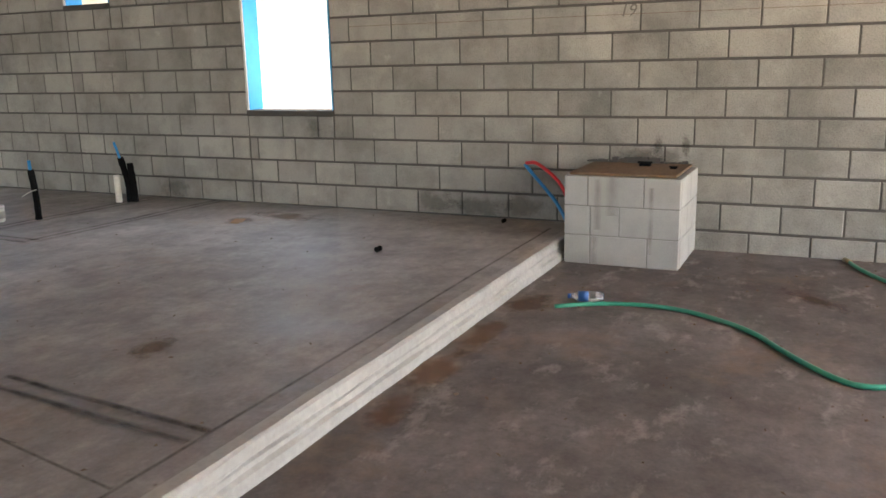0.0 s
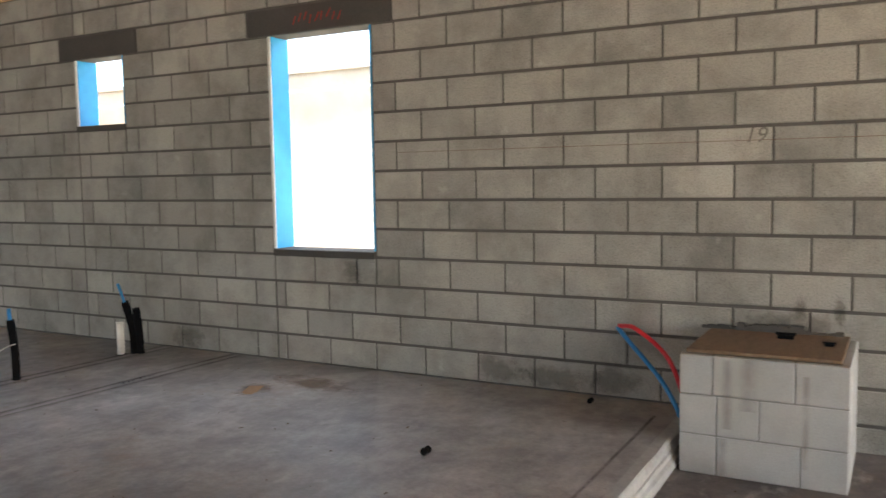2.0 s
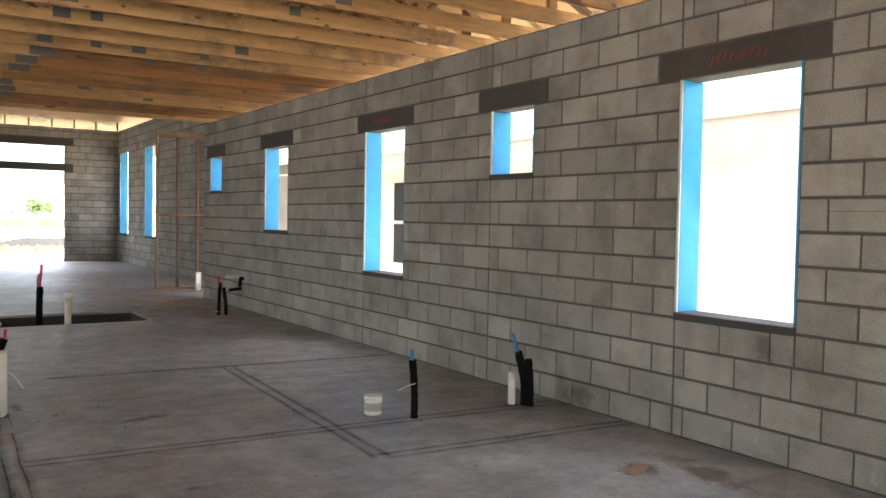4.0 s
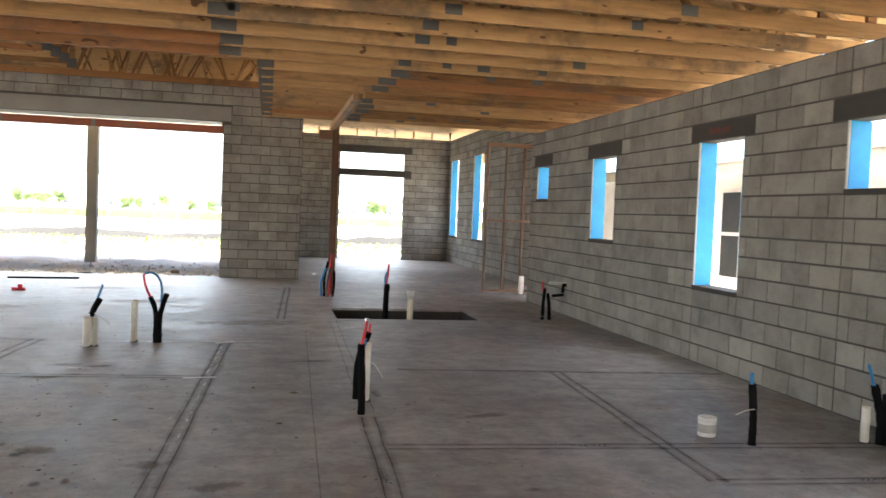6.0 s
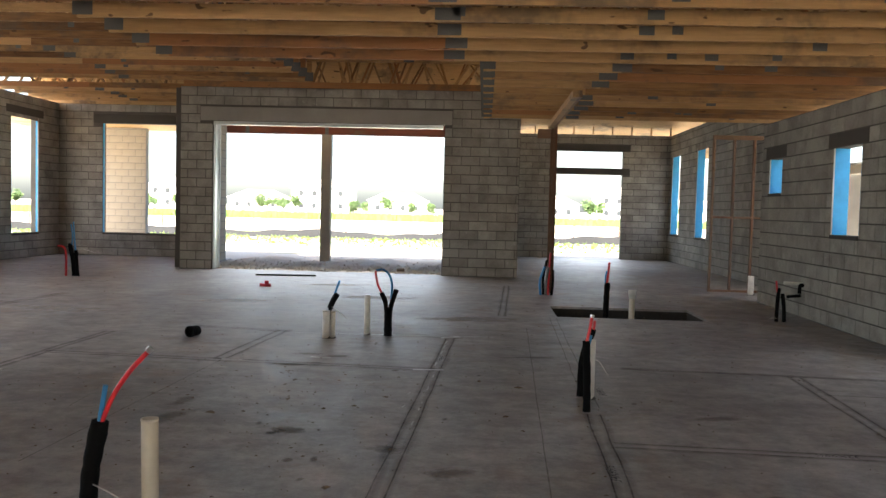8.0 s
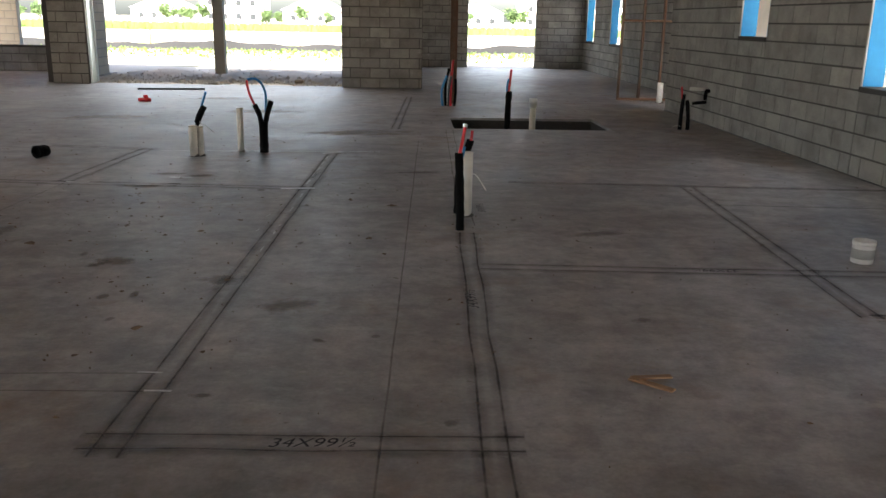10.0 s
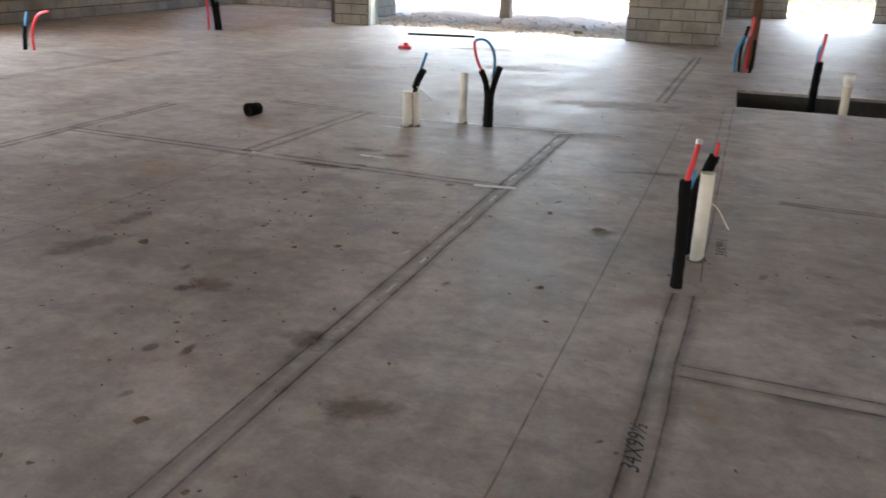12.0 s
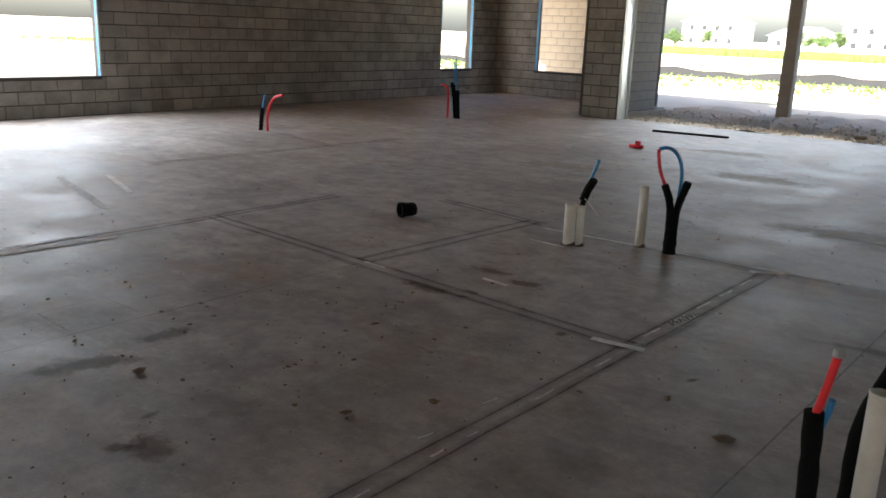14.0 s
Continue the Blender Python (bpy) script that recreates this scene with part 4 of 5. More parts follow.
part("blue_pipe", MB().tube(curve_pts([(-0.02, -1.76, 0.44), (-0.10, -1.86, 0.37), (-0.2, -2.06, 0.2), (-0.25, -2.16, 0.07), (-0.25, -2.19, 0.0)]), 0.014, 10), M_BPEX, pex, "blue pex pipe", True)

GZ = -0.147
hose = thing("garden_hose", (0, 0, GZ), "green garden hose lying on the garage slab", "hose")
part("tube", MB().tube(curve_pts([(-1.80, -2.57, 0.013), (-1.66, -2.79, 0.013), (-1.60, -3.02, 0.013), (-1.62, -3.24, 0.013), (-1.74, -3.47, 0.013), (-1.90, -3.65, 0.013), (-2.08, -3.77, 0.013), (-2.25, -3.89, 0.013), (-2.40, -4.02, 0.013), (-2.46, -4.12, 0.013), (-2.42, -4.25, 0.013), (-2.2, -4.5, 0.013), (-1.5, -4.75, 0.013), (-0.9, -4.55, 0.013), (-0.56, -4.29, 0.013), (-0.3, -4.16, 0.013), (-0.10, -4.09, 0.013)]), 0.0125, 10), M_HOSE, hose, "", True)
part("end_fitting", MB().tube([(-0.12, -4.10, 0.014), (-0.04, -4.065, 0.014)], 0.017, 10), M_STEEL, hose, "pale hose end", True)
bot = thing("water_bottle", pose(-1.60, -2.70, GZ + 0.032, 0, 0, 105), "clear plastic water bottle with blue label lying down", "bottle")
part("bottle_body", MB().tube([(-0.10, 0, 0), (-0.095, 0, 0), (-0.03, 0, 0), (0.05, 0, 0), (0.075, 0, 0), (0.09, 0, 0)], [0.02, 0.031, 0.031, 0.031, 0.018, 0.013], 14), M_CLEAR, bot, "", True)
part("label_band", MB().tube([(-0.012, 0, 0), (0.045, 0, 0)], 0.0318, 14), M_LABEL, bot, "blue paper label", True)
part("bottle_cap", MB().tube([(0.091, 0, 0), (0.108, 0, 0)], 0.015, 12), M_LABEL, bot, "dark blue cap", True)

# ---------- plumbing stub-ups ----------


def sleeve(t, pts, r=0.027, name="foam_sleeve"):
    """Wrinkled black pipe insulation."""
    pts = curve_pts(pts, 8)
    part(name, MB().tube(pts, [r * (1 + 0.05 * math.sin(i * 1.9) + random.uniform(-0.05, 0.05)) for i in range(len(pts))], 12), M_BLACK, t, "", True)


def pex_tube(t, pts, mat, r=0.012):
    part("pex_tube", MB().tube(curve_pts(pts, 8), r, 10), mat, t, "red pex tube" if mat == M_RED else "blue pex tube", True)


def cord(t, pts):
    part("tie_cord", MB().tube(curve_pts(pts, 6), 0.0035, 6), M_TIE, t, "white tie cord", True)


def pvc(x, y, h, r, label="white pvc stub pipe rising from the slab", lean=(0, 0), mat=None):
    t = thing("pvc_pipe", (x, y, 0), label, "pipe", "pvc stub pipes")
    part("pipe", MB().tube([(0, 0, -0.02), (lean[0] * 0.5, lean[1] * 0.5, h * 0.5), (lean[0], lean[1], h)], r, 18, hollow=0.16), mat or M_PVC, t, "", True)
    part("rim", MB().tube([(lean[0], lean[1], h - 0.008), (lean[0], lean[1], h + 0.002)], r * 1.04, 18, hollow=0.2), mat or M_PVC, t, "", True)
    g = MB().tube([(0, 0, -0.01), (0.003, 0.002, 0.006), (0, 0, 0.013)], [r * 1.5, r * random.uniform(1.25, 1.4), r * 1.03], 11)
    part("mortar_collar", g, M_MORTAR, t)
    return t


SL = "black-sleeved pipe stub rising from the slab"
t = thing("pipe_stub", (-3.94, 3.19, 0), SL + " with red end", "pipe stub", "pipe stubs")
sleeve(t, [(0, 0, -0.02), (-0.005, 0, 0.25), (-0.02, 0, 0.53)], 0.028)
pex_tube(t, [(-0.02, 0, 0.5), (0.0, 0, 0.6), (0.018, 0, 0.71)], M_RED)
pex_tube(t, [(0.0, 0.02, 0.48), (0.012, 0.02, 0.53), (0.018, 0.02, 0.57)], M_BPEX, 0.01)
part("crimp_cap", MB().tube([(0.017, 0, 0.705), (0.020, 0, 0.725)], 0.016, 10), M_GALV, t)
t = thing("pipe_stub", (-3.93, 3.68, 0), SL + " beside a pvc pipe", "pipe stub", "pipe stubs")
sleeve(t, [(0, 0.03, -0.02), (0.01, 0.02, 0.3), (0.085, 0.0, 0.55)], 0.028)
pex_tube(t, [(0.08, 0, 0.52), (0.09, 0, 0.56), (0.095, 0, 0.62)], M_RED, 0.011)
cord(t, [(0.05, -0.05, 0.30), (0.12, -0.08, 0.31), (0.2, -0.1, 0.2)])
pvc(-3.865, 3.62, 0.47, 0.036)

t = thing("pipe_stub", (-5.82, 6.52, 0), "black-sleeved stub with red and blue pex loop", "pipe stub", "pipe stubs")
sleeve(t, [(0, 0, -0.02), (0, 0, 0.16), (0.0, 0, 0.33)], 0.047)
sleeve(t, [(-0.02, 0, 0.3), (-0.04, 0, 0.4), (-0.085, 0, 0.5)], 0.028)
sleeve(t, [(0.02, 0, 0.3), (0.05, 0, 0.42), (0.09, 0, 0.54)], 0.028)
pex_tube(t, [(-0.08, 0, 0.49), (-0.13, 0, 0.6), (-0.155, 0, 0.72), (-0.15, 0, 0.75)], M_RED, 0.013)
pex_tube(t, [(0.03, 0, 0.42), (0.035, 0, 0.6), (0.0, 0, 0.71), (-0.07, 0, 0.765), (-0.15, 0, 0.755)], M_BPEX, 0.013)
pvc(-6.07, 6.55, 0.46, 0.034)
pvc(-6.48, 6.2, 0.31, 0.043, "short wide pvc pipe standing beside a thinner one")
pvc(-6.41, 6.23, 0.30, 0.028)
t = thing("pipe_stub", (-6.49, 6.36, 0), SL + " with blue end", "pipe stub", "pipe stubs")
sleeve(t, [(0, 0, -0.02), (0.005, 0, 0.2), (0.03, 0, 0.36)], 0.02)
sleeve(t, [(0.02, 0, 0.32), (0.05, 0, 0.4), (0.10, 0, 0.49)], 0.032)
pex_tube(t, [(0.06, 0, 0.45), (0.09, 0, 0.54), (0.125, 0, 0.64)], M_BPEX)
cord(t, [(0.04, -0.02, 0.34), (0.12, -0.06, 0.3), (0.22, -0.1, 0.23)])

t = thing("pipe_stub", (-6.56, 0.74, 0), SL + " with red and blue ends", "pipe stub", "pipe stubs")
sleeve(t, [(0, 0, -0.02), (0.015, 0, 0.22), (0.06, 0, 0.46)], 0.042)
pex_tube(t, [(0.05, 0, 0.42), (0.07, 0, 0.54), (0.085, 0, 0.63)], M_BPEX)
pex_tube(t, [(0.06, 0, 0.44), (0.12, 0, 0.58), (0.2, 0, 0.7), (0.29, 0, 0.8)], M_RED)
part("crimp_cap", MB().tube([(0.283, 0, 0.793), (0.30, 0, 0.812)], 0.016, 10), M_GALV, t)
cord(t, [(0.04, -0.03, 0.17), (0.14, -0.04, 0.13), (0.29, -0.03, 0.03)])
pvc(-6.25, 0.72, 0.485, 0.039, "yellowed pvc stub pipe rising from the slab", (-0.008, 0), M_PVCO)

t = thing("pipe_stub", (-1.31, 2.19, 0), SL + " with blue tip", "pipe stub", "pipe stubs")
sleeve(t, [(0, 0, -0.02), (0.0, 0, 0.2), (-0.02, 0, 0.43)], 0.027)
pex_tube(t, [(-0.02, 0, 0.4), (-0.025, 0, 0.46), (-0.027, 0, 0.51)], M_BPEX, 0.014)
cord(t, [(-0.01, -0.03, 0.26), (-0.08, -0.03, 0.25), (-0.15, -0.02, 0.22)])
t = thing("pipe_stub", (-0.32, 2.14, 0), SL + " close to the wall", "pipe stub", "pipe stubs")
sleeve(t, [(0, 0, -0.02), (-0.01, 0, 0.2), (-0.07, 0, 0.43)], 0.03)
sleeve(t, [(0.03, -0.04, -0.02), (0.02, -0.04, 0.2), (0.0, -0.04, 0.37)], 0.03)
pex_tube(t, [(-0.07, 0, 0.4), (-0.10, 0, 0.5), (-0.13, 0, 0.58)], M_BPEX, 0.012)
pex_tube(t, [(-0.06, 0.01, 0.4), (-0.08, 0.01, 0.48), (-0.11, 0.01, 0.55)], M_RED, 0.010)
pvc(-0.40, 2.2, 0.26, 0.03)

t = thing("pipe_stub", (-13.18, 8.82, 0), "black and red pex stub-up near the far wall", "pipe stub", "pipe stubs")
sleeve(t, [(-0.08, 0, -0.02), (-0.06, 0, 0.15), (-0.03, 0, 0.33)], 0.032)
pex_tube(t, [(-0.03, 0, 0.3), (0.0, 0, 0.42), (0.04, 0, 0.52)], M_BPEX, 0.018)
pex_tube(t, [(0.08, 0, -0.02), (0.08, 0, 0.2), (0.14, 0, 0.38), (0.25, 0, 0.5), (0.42, 0, 0.55)], M_RED, 0.02)
t = thing("pipe_stub", (-12.68, 12.76, 0), "cluster of black, red and blue stub-ups", "pipe stub", "pipe stubs")
sleeve(t, [(0.0, 0, -0.02), (-0.03, 0, 0.3), (-0.09, 0, 0.63)], 0.04)
sleeve(t, [(0.07, 0, -0.02), (0.05, 0, 0.2), (0.03, 0, 0.5)], 0.034)
pex_tube(t, [(-0.14, -0.05, -0.02), (-0.14, -0.05, 0.4), (-0.18, -0.05, 0.55), (-0.3, -0.05, 0.58)], M_RED, 0.022)
pex_tube(t, [(0.02, 0, 0.5), (0.0, 0, 0.75), (-0.02, 0, 1.05)], M_BPEX, 0.014)
pex_tube(t, [(-0.05, 0, 0.6), (-0.04, 0, 0.8), (-0.07, 0, 1.0)], M_BPEX, 0.013)
cord(t, [(0.05, 0, 0.5), (0.2, -0.05, 0.53), (0.42, -0.05, 0.47)])

t = thing("pipe_stub", (-0.52, 8.95, 0), SL + " near the long wall", "pipe stub", "pipe stubs")
sleeve(t, [(-0.05, 0, -0.02), (-0.045, 0, 0.25), (-0.03, 0, 0.48)], 0.026)
sleeve(t, [(0.06, 0, -0.02), (0.05, 0, 0.2), (0.02, 0, 0.4)], 0.026)
pex_tube(t, [(-0.05, 0, 0.42), (-0.06, 0, 0.5), (-0.07, 0, 0.58)], M_RED, 0.013)
cord(t, [(-0.05, -0.03, 0.05), (-0.12, -0.05, 0.06), (-0.17, -0.05, 0.04)])
wp = thing("wall_pipe", (0, 9.55, 0.42), "white and black pipes projecting from the block wall", "pipe")
part("white_pipe", MB().tube([(-0.004, 0, 0.08), (-0.27, 0, 0.09)], 0.024, 12), M_PVC, wp, "", True)
part("black_elbow", MB().tube(curve_pts([(-0.004, -0.05, 0.06), (-0.05, -0.05, 0.06), (-0.06, -0.05, -0.06)]), 0.026, 10), M_BLACK, wp, "", True)
part("black_pipe", MB().tube([(-0.004, 0.05, -0.10), (-0.2, 0.05, -0.12)], 0.024, 10), M_BLACK, wp, "", True)
pvc(0.31, 12.9, 0.36, 0.055)
t = thing("pipe_stub", (-2.85, 9.75, -0.3), "black-sleeved stub with red end in the pit", "pipe stub", "pipe stubs")
sleeve(t, [(0, 0, -0.05), (0, 0, 0.4), (0.01, 0, 0.72)], 0.045)
pex_tube(t, [(0.0, 0, 0.7), (0.02, 0, 0.9), (0.03, 0, 1.03)], M_RED, 0.018)
pex_tube(t, [(-0.02, 0, 0.7), (-0.02, 0, 0.82), (0.0, 0, 0.9)], M_BPEX, 0.014)
t = thing("pit_drain_pipe", (-2.62, 8.85, -0.3), "pale grey drain pipe standing in the pit", "pipe")
part("pipe", MB().tube([(0, 0, -0.05), (0.0, 0, 0.62)], 0.042, 16, hollow=0.15), M_PVCO, t, "", True)
part("collar", MB().tube([(0.0, 0, 0.62), (0.0, 0, 0.7)], 0.055, 16, hollow=0.15), M_PVC, t, "", True)
t = thing("conduit_cluster", (-3.62, 11.75, 0), "cluster of red, blue and black conduits by the post", "conduit")
for dx, dy, h, mat in ((-0.09, 0, 0.5, M_BPEX), (-0.04, 0.05, 0.62, M_BLACK), (0.0, -0.04, 0.5, M_PLATE), (0.04, 0.04, 0.75, M_RED), (0.1, 0.0, 0.45, M_BLACK)):
    part("conduit", MB().tube(curve_pts([(dx, dy, -0.02), (dx * 1.2, dy, h * 0.5), (dx * 0.8 + 0.04, dy, h)]), 0.022, 9), mat, t, "", True)

# cup, black pipe offcut, loose things
cup = thing("plastic_tub", (-1.51, 2.45, 0), "small white plastic tub with a torn label", "tub")
part("body", MB().tube([(0, 0, 0.0), (0, 0, 0.006), (0, 0, 0.13)], [0.06, 0.065, 0.066], 22, hollow=0.05), M_WHITE, cup, "", True)
part("rim", MB().tube([(0, 0, 0.115), (0, 0, 0.138)], 0.068, 22, hollow=0.08), M_WHITE, cup, "", True)
part("label_patch", MB().tube([(0, 0, 0.03), (0, 0, 0.09)], 0.0668, 22), M_PILLAR, cup, "torn printed label", True)
bp = thing("black_pipe_offcut", pose(-7.93, 6.0, 0.063, 0, 0, -112), "short black plastic pipe coupling lying on its side", "pipe offcut")
part("pipe", MB().tube([(-0.06, 0, 0), (0.0, 0, 0), (0.04, 0, 0)], 0.058, 20, hollow=0.12), M_BLACK, bp, "", True)
part("hub_ring", MB().tube([(0.02, 0, 0), (0.06, 0, 0)], 0.063, 20, hollow=0.2), M_BLACK, bp, "", True)
rod = thing("dark_board", pose(-8.85, 14.15, 0.0, 0, 0, 8), "thin dark strip of timber lying on the slab", "board")
part("board", MB().box((-0.62, -0.045, 0.0), (0.62, 0.045, 0.03)), M_BLACK, rod, bevel=0.004)
rb = thing("red_fitting", (-8.64, 11.76, 0), "small red valve fitting on the slab", "fitting")
part("body", MB().tube([(-0.11, 0, 0.03), (0.09, 0.02, 0.03)], 0.028, 10), M_RED, rb, "", True)
part("handle", MB().box((-0.02, -0.02, 0.05), (0.05, 0.02, 0.11)), M_RED, rb, bevel=0.005)
for x, y, w, l, rz in ((-3.33, 0.66, 0.035, 0.19, -40), (-3.31, 0.73, 0.03, 0.17, 5)):
    ch = thing("wood_splinter", pose(x, y, 0, 0, 0, rz), "orange-brown splinter of wood on the slab", "wood splinter", "wood splinters")
    part("splinter", MB().box((-l / 2, -w / 2, 0.001), (l / 2, w / 2, 0.009)), M_CARD, ch, bevel=0.002)
rck = thing("dark_stone", (-6.6, 15.7, 0.04), "dark stone at the patio edge", "stone")
part("stone", MB().box((-0.09, -0.06, 0), (0.09, 0.06, 0.07)), M_LEAF, rck, bevel=0.02)

# ---------- marks on the slab ----------


def seg_pts(a, b, wob=0.004):
    n = max(2, int(math.dist(a, b) / 0.35))
    return [(a[0] + (b[0] - a[0]) * i / n + random.gauss(0, wob), a[1] + (b[1] - a[1]) * i / n + random.gauss(0, wob)) for i in range(n + 1)]


def double_line(a, b, gap=0.092, smudge=True, crisp=True):
    """The two snapped lines of a future partition and the smudge between them."""
    d = Vector((b[0] - a[0], b[1] - a[1])).normalized()
    n = Vector((-d.y, d.x)) * gap / 2
    t = thing("chalk_layout", (0, 0, 0), "pair of dark snapped chalk lines on the slab", "chalk line", kind="structure")
    for s in (-1, 1):
        part("chalk_line", MB().strip(seg_pts((a[0] + n.x * s, a[1] + n.y * s), (b[0] + n.x * s, b[1] + n.y * s)), 0.013 if crisp else 0.04, 0.0045), M_THIN if crisp else M_CHALK, t)
        if smudge:
            part("smudge", MB().strip(seg_pts((a[0] + n.x * s, a[1] + n.y * s), (b[0] + n.x * s, b[1] + n.y * s), 0.008), 0.075, 0.0022 + 0.0004 * s), M_SMUDGE, t)


def single_line(a, b, mat=None, w=0.012, name="dark snapped chalk line on the slab", z=0.0035):
    tagged(part("chalk_line", MB().strip(seg_pts(a, b, 0.002), w, z), mat or M_THIN), name, "chalk line", kind="structure")


double_line((-5.29, 0.1), (-5.09, 6.55))
double_line((-4.02, -0.3), (-3.90, 3.1))
double_line((-3.88, 3.3), (-3.75, 8.6), smudge=False)
double_line((-5.4, 0.21), (-3.9, 0.18), 0.10)
single_line((-4.44, -1.5), (-4.17, 7.5))
double_line((-6.75, 0.69), (-5.3, 0.685), 0.16, False)
double_line((-3.87, 2.30), (-2.03, 2.2), 0.095)
double_line((-2.03, 2.2), (-0.02, 2.09), 0.1)
double_line((-2.0, 1.43), (-0.02, 1.32), 0.09)
double_line((-2.0, 1.43), (-1.83, 4.8), 0.10)
double_line((-3.4, 4.95), (-0.05, 4.72), 0.05)
single_line((-1.85, 4.06), (-0.5, 3.97), M_CHALK, 0.03)
double_line((-9.0, 4.84), (-5.15, 4.58), 0.09)
double_line((-7.23, 4.75), (-7.08, 6.65), 0.11)
double_line((-9.02, 3.0), (-8.95, 6.2), 0.08)
double_line((-8.95, 6.15), (-8.16, 6.78), 0.06, False)
double_line((-8.16, 6.78), (-6.95, 6.62), 0.08)
single_line((-7.33, 1.5), (-7.2, 4.72))
double_line((-12.8, 8.8), (-11.3, 8.45), 0.09)
double_line((-11.56, 5.9), (-11.35, 9.9), 0.09)
single_line((-6.9, 6.5), (-4.6, 6.62), M_WCHALK, 0.035, "broken white chalk line on the slab", 0.0065)
single_line((-5.35, 6.5), (-3.0, 6.3), M_THIN, 0.01)
single_line((-5.36, 4.53), (-5.08, 4.57), M_WCHALK, 0.07, "short white chalk dash on the slab", 0.0068)
single_line((-5.2, 6.45), (-5.0, 6.56), M_WCHALK, 0.07, "short white chalk dash on the slab", 0.0068)
single_line((-7.2, 4.74), (-7.0, 4.73), M_WCHALK, 0.045, "short white chalk dash on the slab", 0.0068)
single_line((-9.0, 2.8), (-8.9, 3.95), M_WCHALK, 0.085, "white chalk streak on the slab", 0.0065)
single_line((-9.14, 2.8), (-9.06, 3.85), M_WCHALK, 0.05, "white chalk streak on the slab", 0.0065)
single_line((-11.4, 4.8), (-9.8, 4.38), M_WCHALK, 0.08, "white chalk streak on the slab", 0.0068)
single_line((-11.2, 5.2), (-10.3, 4.9), M_WCHALK, 0.08, "white chalk streak on the slab", 0.0068)
for k in (1, 3, 4, 6, 8):
    ya = 2.3 + 0.24 * k + random.uniform(-0.05, 0.05)
    single_line((-5.205 + 0.02 * k * 0.3, ya), (-5.20 + 0.02 * k * 0.3, ya + random.uniform(0.06, 0.15)), M_WCHALK, random.uniform(0.009, 0.016), "short white chalk dash on the slab", 0.0065)
    if k % 2:
        single_line((-5.31, ya + 0.5), (-5.30, ya + 0.58), M_WCHALK, 0.012, "short white chalk dash on the slab", 0.0065)
for k in range(5):
    single_line((-5.17 + 0.01 * k, 4.75 + 0.33 * k), (-5.16 + 0.01 * k, 4.93 + 0.33 * k), M_WCHALK, 0.016, "short white chalk dash on the slab", 0.0066)
single_line((-6.4, 5.0), (-6.2, 4.98), M_WCHALK, 0.05, "short white chalk dash on the slab", 0.0066)
single_line((-6.75, 6.1), (-6.45, 6.08), M_WCHALK, 0.04, "short white chalk dash on the slab", 0.0066)
single_line((-5.38, 0.775), (-5.28, 0.77), M_WCHALK, 0.02, "short white chalk dash on the slab", 0.0065)
single_line((-5.30, 0.605), (-5.2, 0.60), M_WCHALK, 0.02, "short white chalk dash on the slab", 0.0065)
double_line((-4.06, -0.9), (-4.16, -2.05), 0.09, crisp=False)
single_line((-4.44, -1.4), (-4.55, -2.06), M_CHALK, 0.02, z=0.005)
for a, b in (((-7.69, 2.78), (-7.71, 3.16)), ((-7.71, 3.16), (-7.34, 3.16)), ((-7.36, 2.76), (-7.69, 2.78))):
    single_line(a, b, M_THIN, 0.009)
double_line((-4.46, 8.6), (-4.27, 13.3), 0.09)
single_line((-4.35, 8.0), (-9.5, 8.3), M_THIN, 0.012)
single_line((-0.3, -2.06), (-6.5, -2.07), M_CHALK, 0.026, "dark line along the slab edge", 0.005)


def stain(x, y, rx, ry, rz, mat, label, z=0.0012):
    mb = MB()
    c, s = math.cos(radians(rz)), math.sin(radians(rz))
    for u, v in ((-1, -1), (1, -1), (1, 1), (-1, 1)):
        mb.v.append((x + u * rx * c - v * ry * s, y + u * rx * s + v * ry * c, z))
        mb.uv.append(((u + 1) / 2, (v + 1) / 2))
    mb.f.append((0, 1, 2, 3))
    tagged(part("floor_stain", mb, mat), label, "stain", kind="structure")


DS, RS = "dark damp stain on the concrete slab", "rusty brown stain on the concrete slab"
stain(-6.9, 2.62, 0.42, 0.13, 70, M_STAIN, DS)
stain(-6.95, 3.05, 0.3, 0.1, 85, M_STAIN, DS)
stain(-6.48, 5.2, 0.2, 0.12, 0, M_RUST, RS)
stain(-6.15, 5.12, 0.2, 0.1, 10, M_RUST, RS)
stain(-6.5, 4.6, 0.25, 0.1, 0, M_RUST, RS)
stain(-6.03, 2.38, 0.18, 0.12, 0, M_RUST, RS)
stain(-5.32, 2.0, 0.16, 0.14, 30, M_STAIN, DS)
stain(-0.79, 0.47, 0.2, 0.16, 20, M_RUST, RS, 0.0013)
stain(-0.5, 0.2, 0.5, 0.2, 85, M_RUST, RS)
stain(-3.0, 3.1, 0.3, 0.09, 10, M_STAIN, DS)
stain(-4.2, 5.4, 0.4, 0.07, 10, M_STAIN, DS)
stain(-4.9, 1.6, 0.2, 0.14, 0, M_STAIN, DS)
for _ in range(24):
    stain(random.gauss(-5.8, 1.0), random.uniform(0.3, 5.0), random.uniform(0.04, 0.09), random.uniform(0.025, 0.05), random.uniform(0, 180), M_RUST if random.random() < 0.6 else M_STAIN, "small brown spot on the concrete slab", random.uniform(0.0014, 0.0019))
stain(-3.5, -1.2, 0.25, 0.1, 20, M_RUST, RS)
for x, y in ((-8.5, 9.5), (-6.5, 10.5), (-4.9, 8.2), (-10.5, 8.0), (-7.5, 12.5)):
    stain(x, y, 0.9, 0.4, random.uniform(-20, 20), M_PALE, "pale dusty patch on the slab")
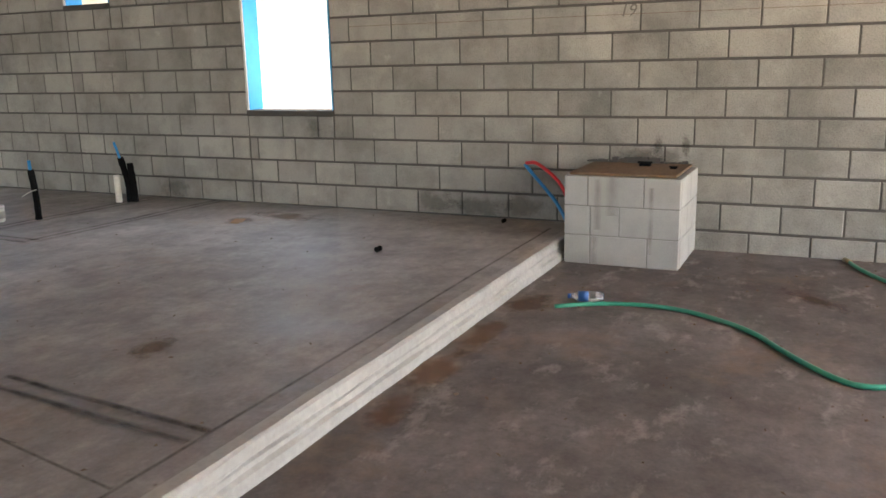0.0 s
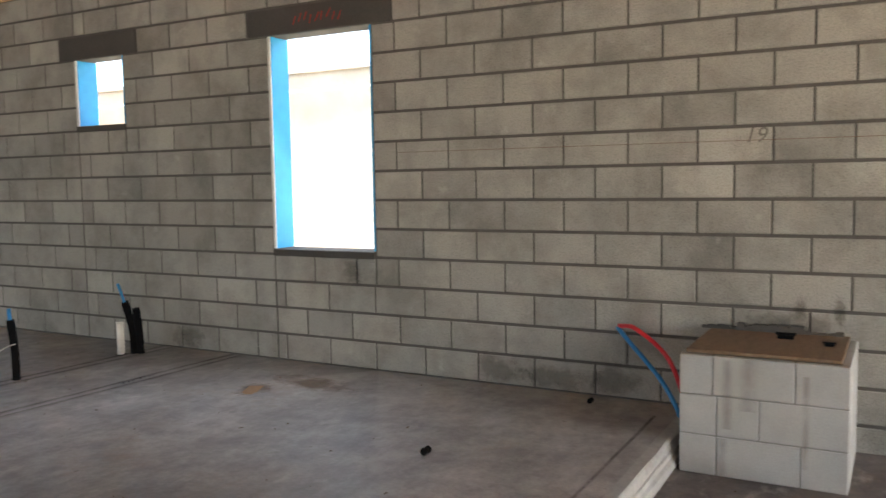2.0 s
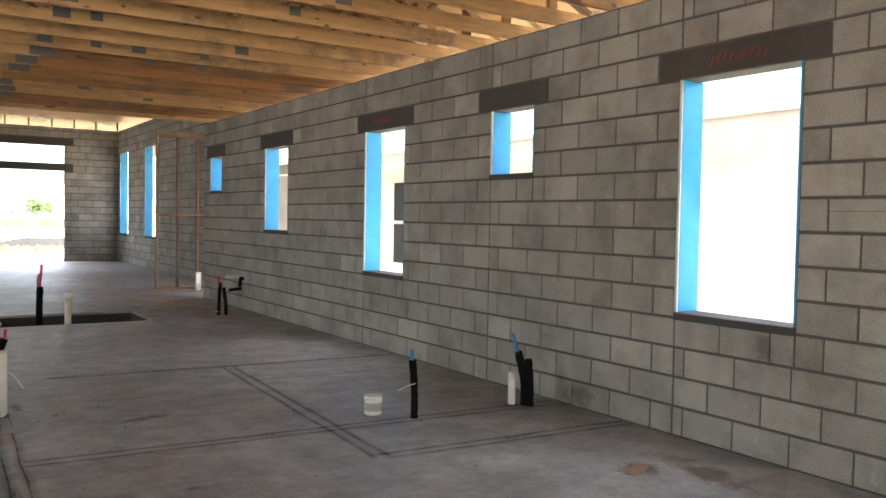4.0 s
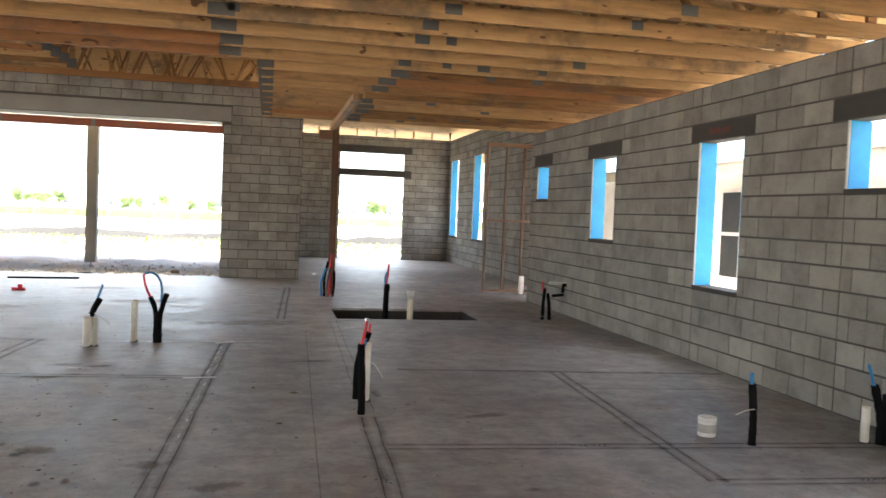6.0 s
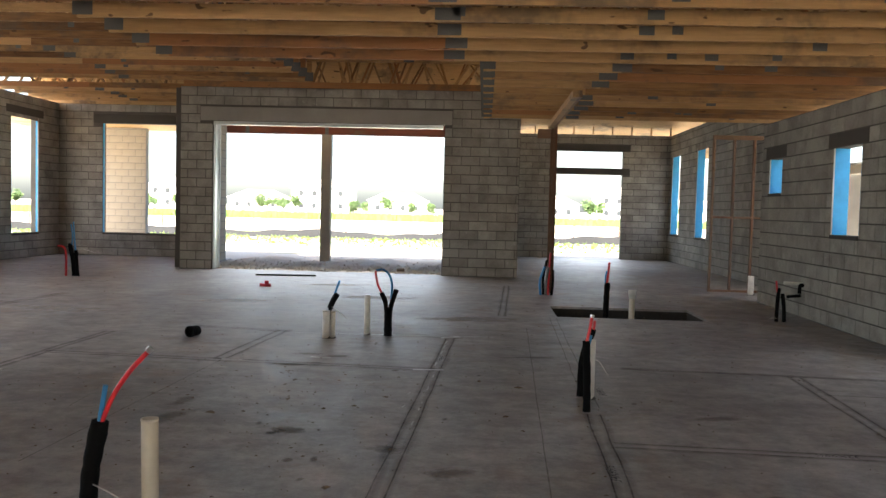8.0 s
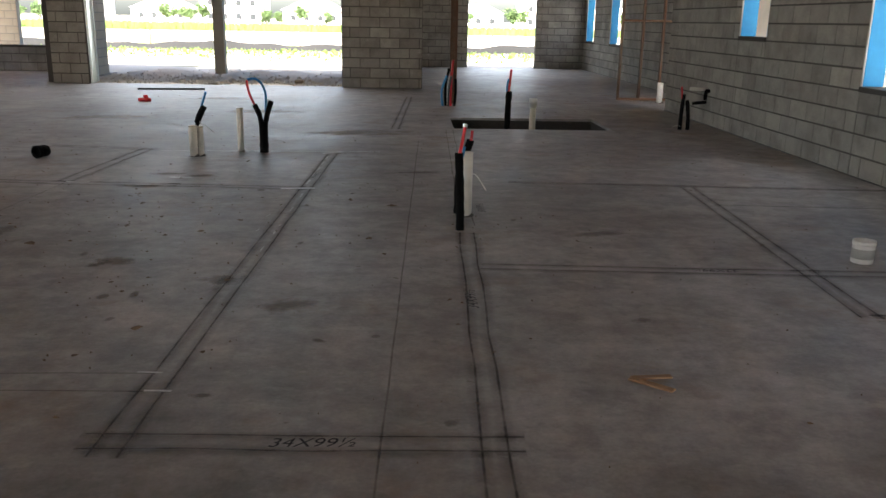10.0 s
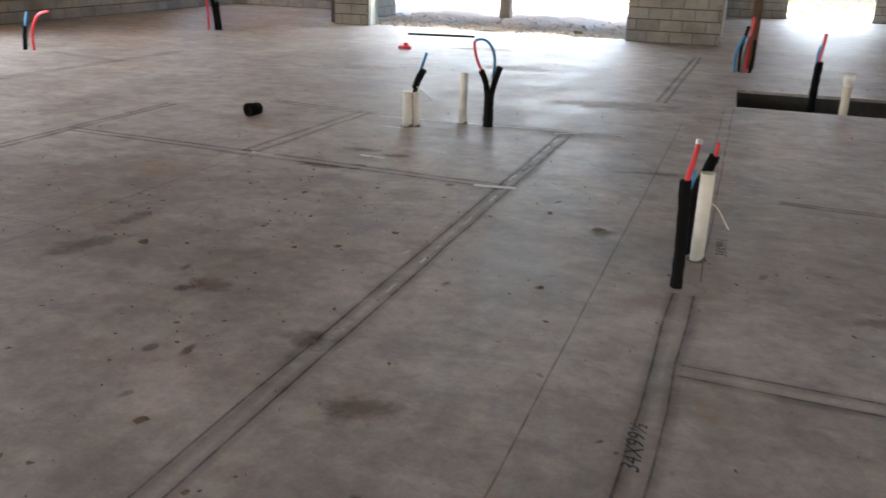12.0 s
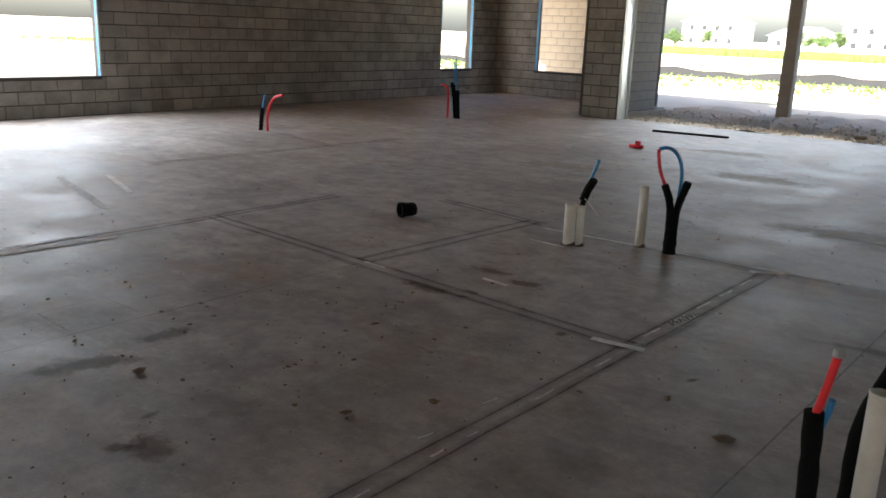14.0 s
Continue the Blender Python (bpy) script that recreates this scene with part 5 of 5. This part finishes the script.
for x, y, rx in ((-1.75, -2.4, 0.3), (-2.4, -2.36, 0.35), (-2.95, -2.37, 0.4), (-3.4, -2.38, 0.3)):
    stain(x, y, rx, 0.13, 0, M_RUST, "muddy stain along the step foot", GZ + 0.0015)
stain(-1.1, -3.9, 0.35, 0.12, 40, M_RUST, "muddy stain on the garage slab", GZ + 0.0015)

for yc, zc, ry, rz in ((-0.95, 0.10, 0.26, 0.13), (-1.35, 0.09, 0.3, 0.14), (-1.72, 0.10, 0.24, 0.13), (1.9, 0.1, 0.3, 0.14), (-2.75, 0.53, 0.35, 0.1), (-2.78, 0.62, 0.05, 0.1), (-2.98, 0.6, 0.045, 0.12), (0.2, 0.7, 0.12, 0.12)):
    mb = MB()
    mb.v += [(-0.003, yc - ry, zc - rz), (-0.003, yc + ry, zc - rz), (-0.003, yc + ry, zc + rz), (-0.003, yc - ry, zc + rz)]
    mb.uv += [(0, 0), (1, 0), (1, 1), (0, 1)]
    mb.f.append((0, 3, 2, 1))
    tagged(part("wall_stain", mb, M_STAIN), "dark damp stain on the block wall", "stain", kind="structure")

scrap = thing("cardboard_scrap", pose(-0.80, 0.46, 0.001, 0, 0, 25), "torn tan cardboard scrap lying on the slab", "scrap")
part("sheet", MB().box((-0.09, -0.045, 0.0), (0.08, 0.05, 0.004)), M_CARD, scrap)
part("torn_edge", MB().box((-0.13, -0.03, 0.0), (-0.091, 0.03, 0.003)), M_CARD, scrap)

# leaves, chips and grit
flakes = MB()


def flake(x, y, z, s, h=0.004):
    k, a0, n = len(flakes.v), random.uniform(0, 6.3), 6
    ex = random.uniform(0.35, 0.8)
    for i in range(n):
        a = 6.283 * i / n
        u, v = math.cos(a) * s * random.uniform(0.7, 1.1), math.sin(a) * s * ex * random.uniform(0.7, 1.1)
        flakes.v.append((x + u * math.cos(a0) - v * math.sin(a0), y + u * math.sin(a0) + v * math.cos(a0), z + h * random.uniform(0.6, 2.5)))
    flakes.v.append((x, y, z + h * 3.2))
    for i in range(n):
        flakes.f.append((k + i, k + (i + 1) % n, k + n))


for _ in range(620):
    x, y = random.uniform(-10, -0.2), random.uniform(-2.0, 9)
    flake(x, y, 0.001, random.choice((0.004, 0.005, 0.007, 0.01, 0.016)))
for _ in range(240):
    flake(random.gauss(-6.3, 1.1), random.gauss(3.0, 1.3), 0.001, random.choice((0.005, 0.007, 0.011, 0.018)))
for _ in range(200):
    flake(random.uniform(-15, -1), random.uniform(9, 15), 0.001, random.uniform(0.008, 0.025))
for _ in range(150):
    flake(random.uniform(-5, -0.2), random.uniform(-6, -2.4), GZ + 0.001, random.uniform(0.006, 0.016))
tagged(part("floor_debris", flakes, M_LEAF), "scattered dry leaves and chips on the slab", "debris", kind="stuff")
for x, y, s in ((-5.53, 1.26, 0.03), (-5.67, 3.05, 0.035), (-5.47, 3.37, 0.03), (-6.64, 2.72, 0.05), (-4.75, 4.1, 0.035), (-4.55, 2.9, 0.03), (-4.42, 3.9, 0.06), (-6.3, 3.9, 0.035)):
    flakes = MB()
    flake(0, 0, 0.001, s, 0.006)
    lf = tagged(part("dry_leaf", flakes, M_LEAF), "curled dry brown leaf on the slab", "leaf", "dry leaves")
    lf.location = (x, y, 0)


def writing(body, at, size, mat, label, rot):
    cu = bpy.data.curves.new("marker_writing", "FONT")
    cu.body, cu.size, cu.align_x, cu.align_y, cu.shear = body, size, "CENTER", "CENTER", 0.25
    cu.materials.append(mat)
    ob = new("marker_writing", cu)
    ob.matrix_world = pose(*at, *rot)
    return tagged(ob, label, "writing", kind="structure")


WR = "black handwritten marker note on the slab"
writing("34X99½", (-4.62, 0.19, 0.007), 0.085, M_INK, WR, (0, 0, 0))
writing("34X99½", (-3.97, 1.70, 0.007), 0.085, M_INK, WR, (0, 0, 90))
writing("34X99½", (-5.13, 5.17, 0.007), 0.09, M_INK, WR, (0, 0, 80))
writing("32X99½", (-2.5, 2.235, 0.007), 0.08, M_INK, WR, (0, 0, 178))
writing("34X99½", (-3.74, 3.86, 0.007), 0.085, M_INK, WR, (0, 0, 90))
writing("32X99½", (-0.95, 1.385, 0.007), 0.08, M_INK, WR, (0, 0, -3))
writing("19", (-0.0025, -2.53, 1.57), 0.12, M_PENCIL, "number 19 pencilled on the block wall", (90, 0, -90))
# unreadable red scrawl on the lintels
for yc in (0.45, 5.1):
    sc = MB()
    for i in range(9):
        yy, zz = yc + 0.22 - i * 0.05, 12.5 * C + random.uniform(-0.02, 0.02)
        sc.beam((-0.0065, yy, zz - 0.03), (-0.0065, yy - random.uniform(0.0, 0.04), zz + 0.03), 0.003, 0.008, (0, 1, 0))
    tagged(part("red_scrawl", sc, M_REDINK), "unreadable red scrawl on the dark lintel", "writing", kind="structure")
for y0, y1, z in ((-6.0, -0.2, 1.545),):
    ln = MB().box((-0.0025, y0, z), (-0.001, y1, z + 0.003))
    tagged(part("level_line", ln, M_STUD), "thin pencilled level line on the block wall", "pencil line", kind="structure")

# ---------- the wall blocks ----------
finish_blocks()
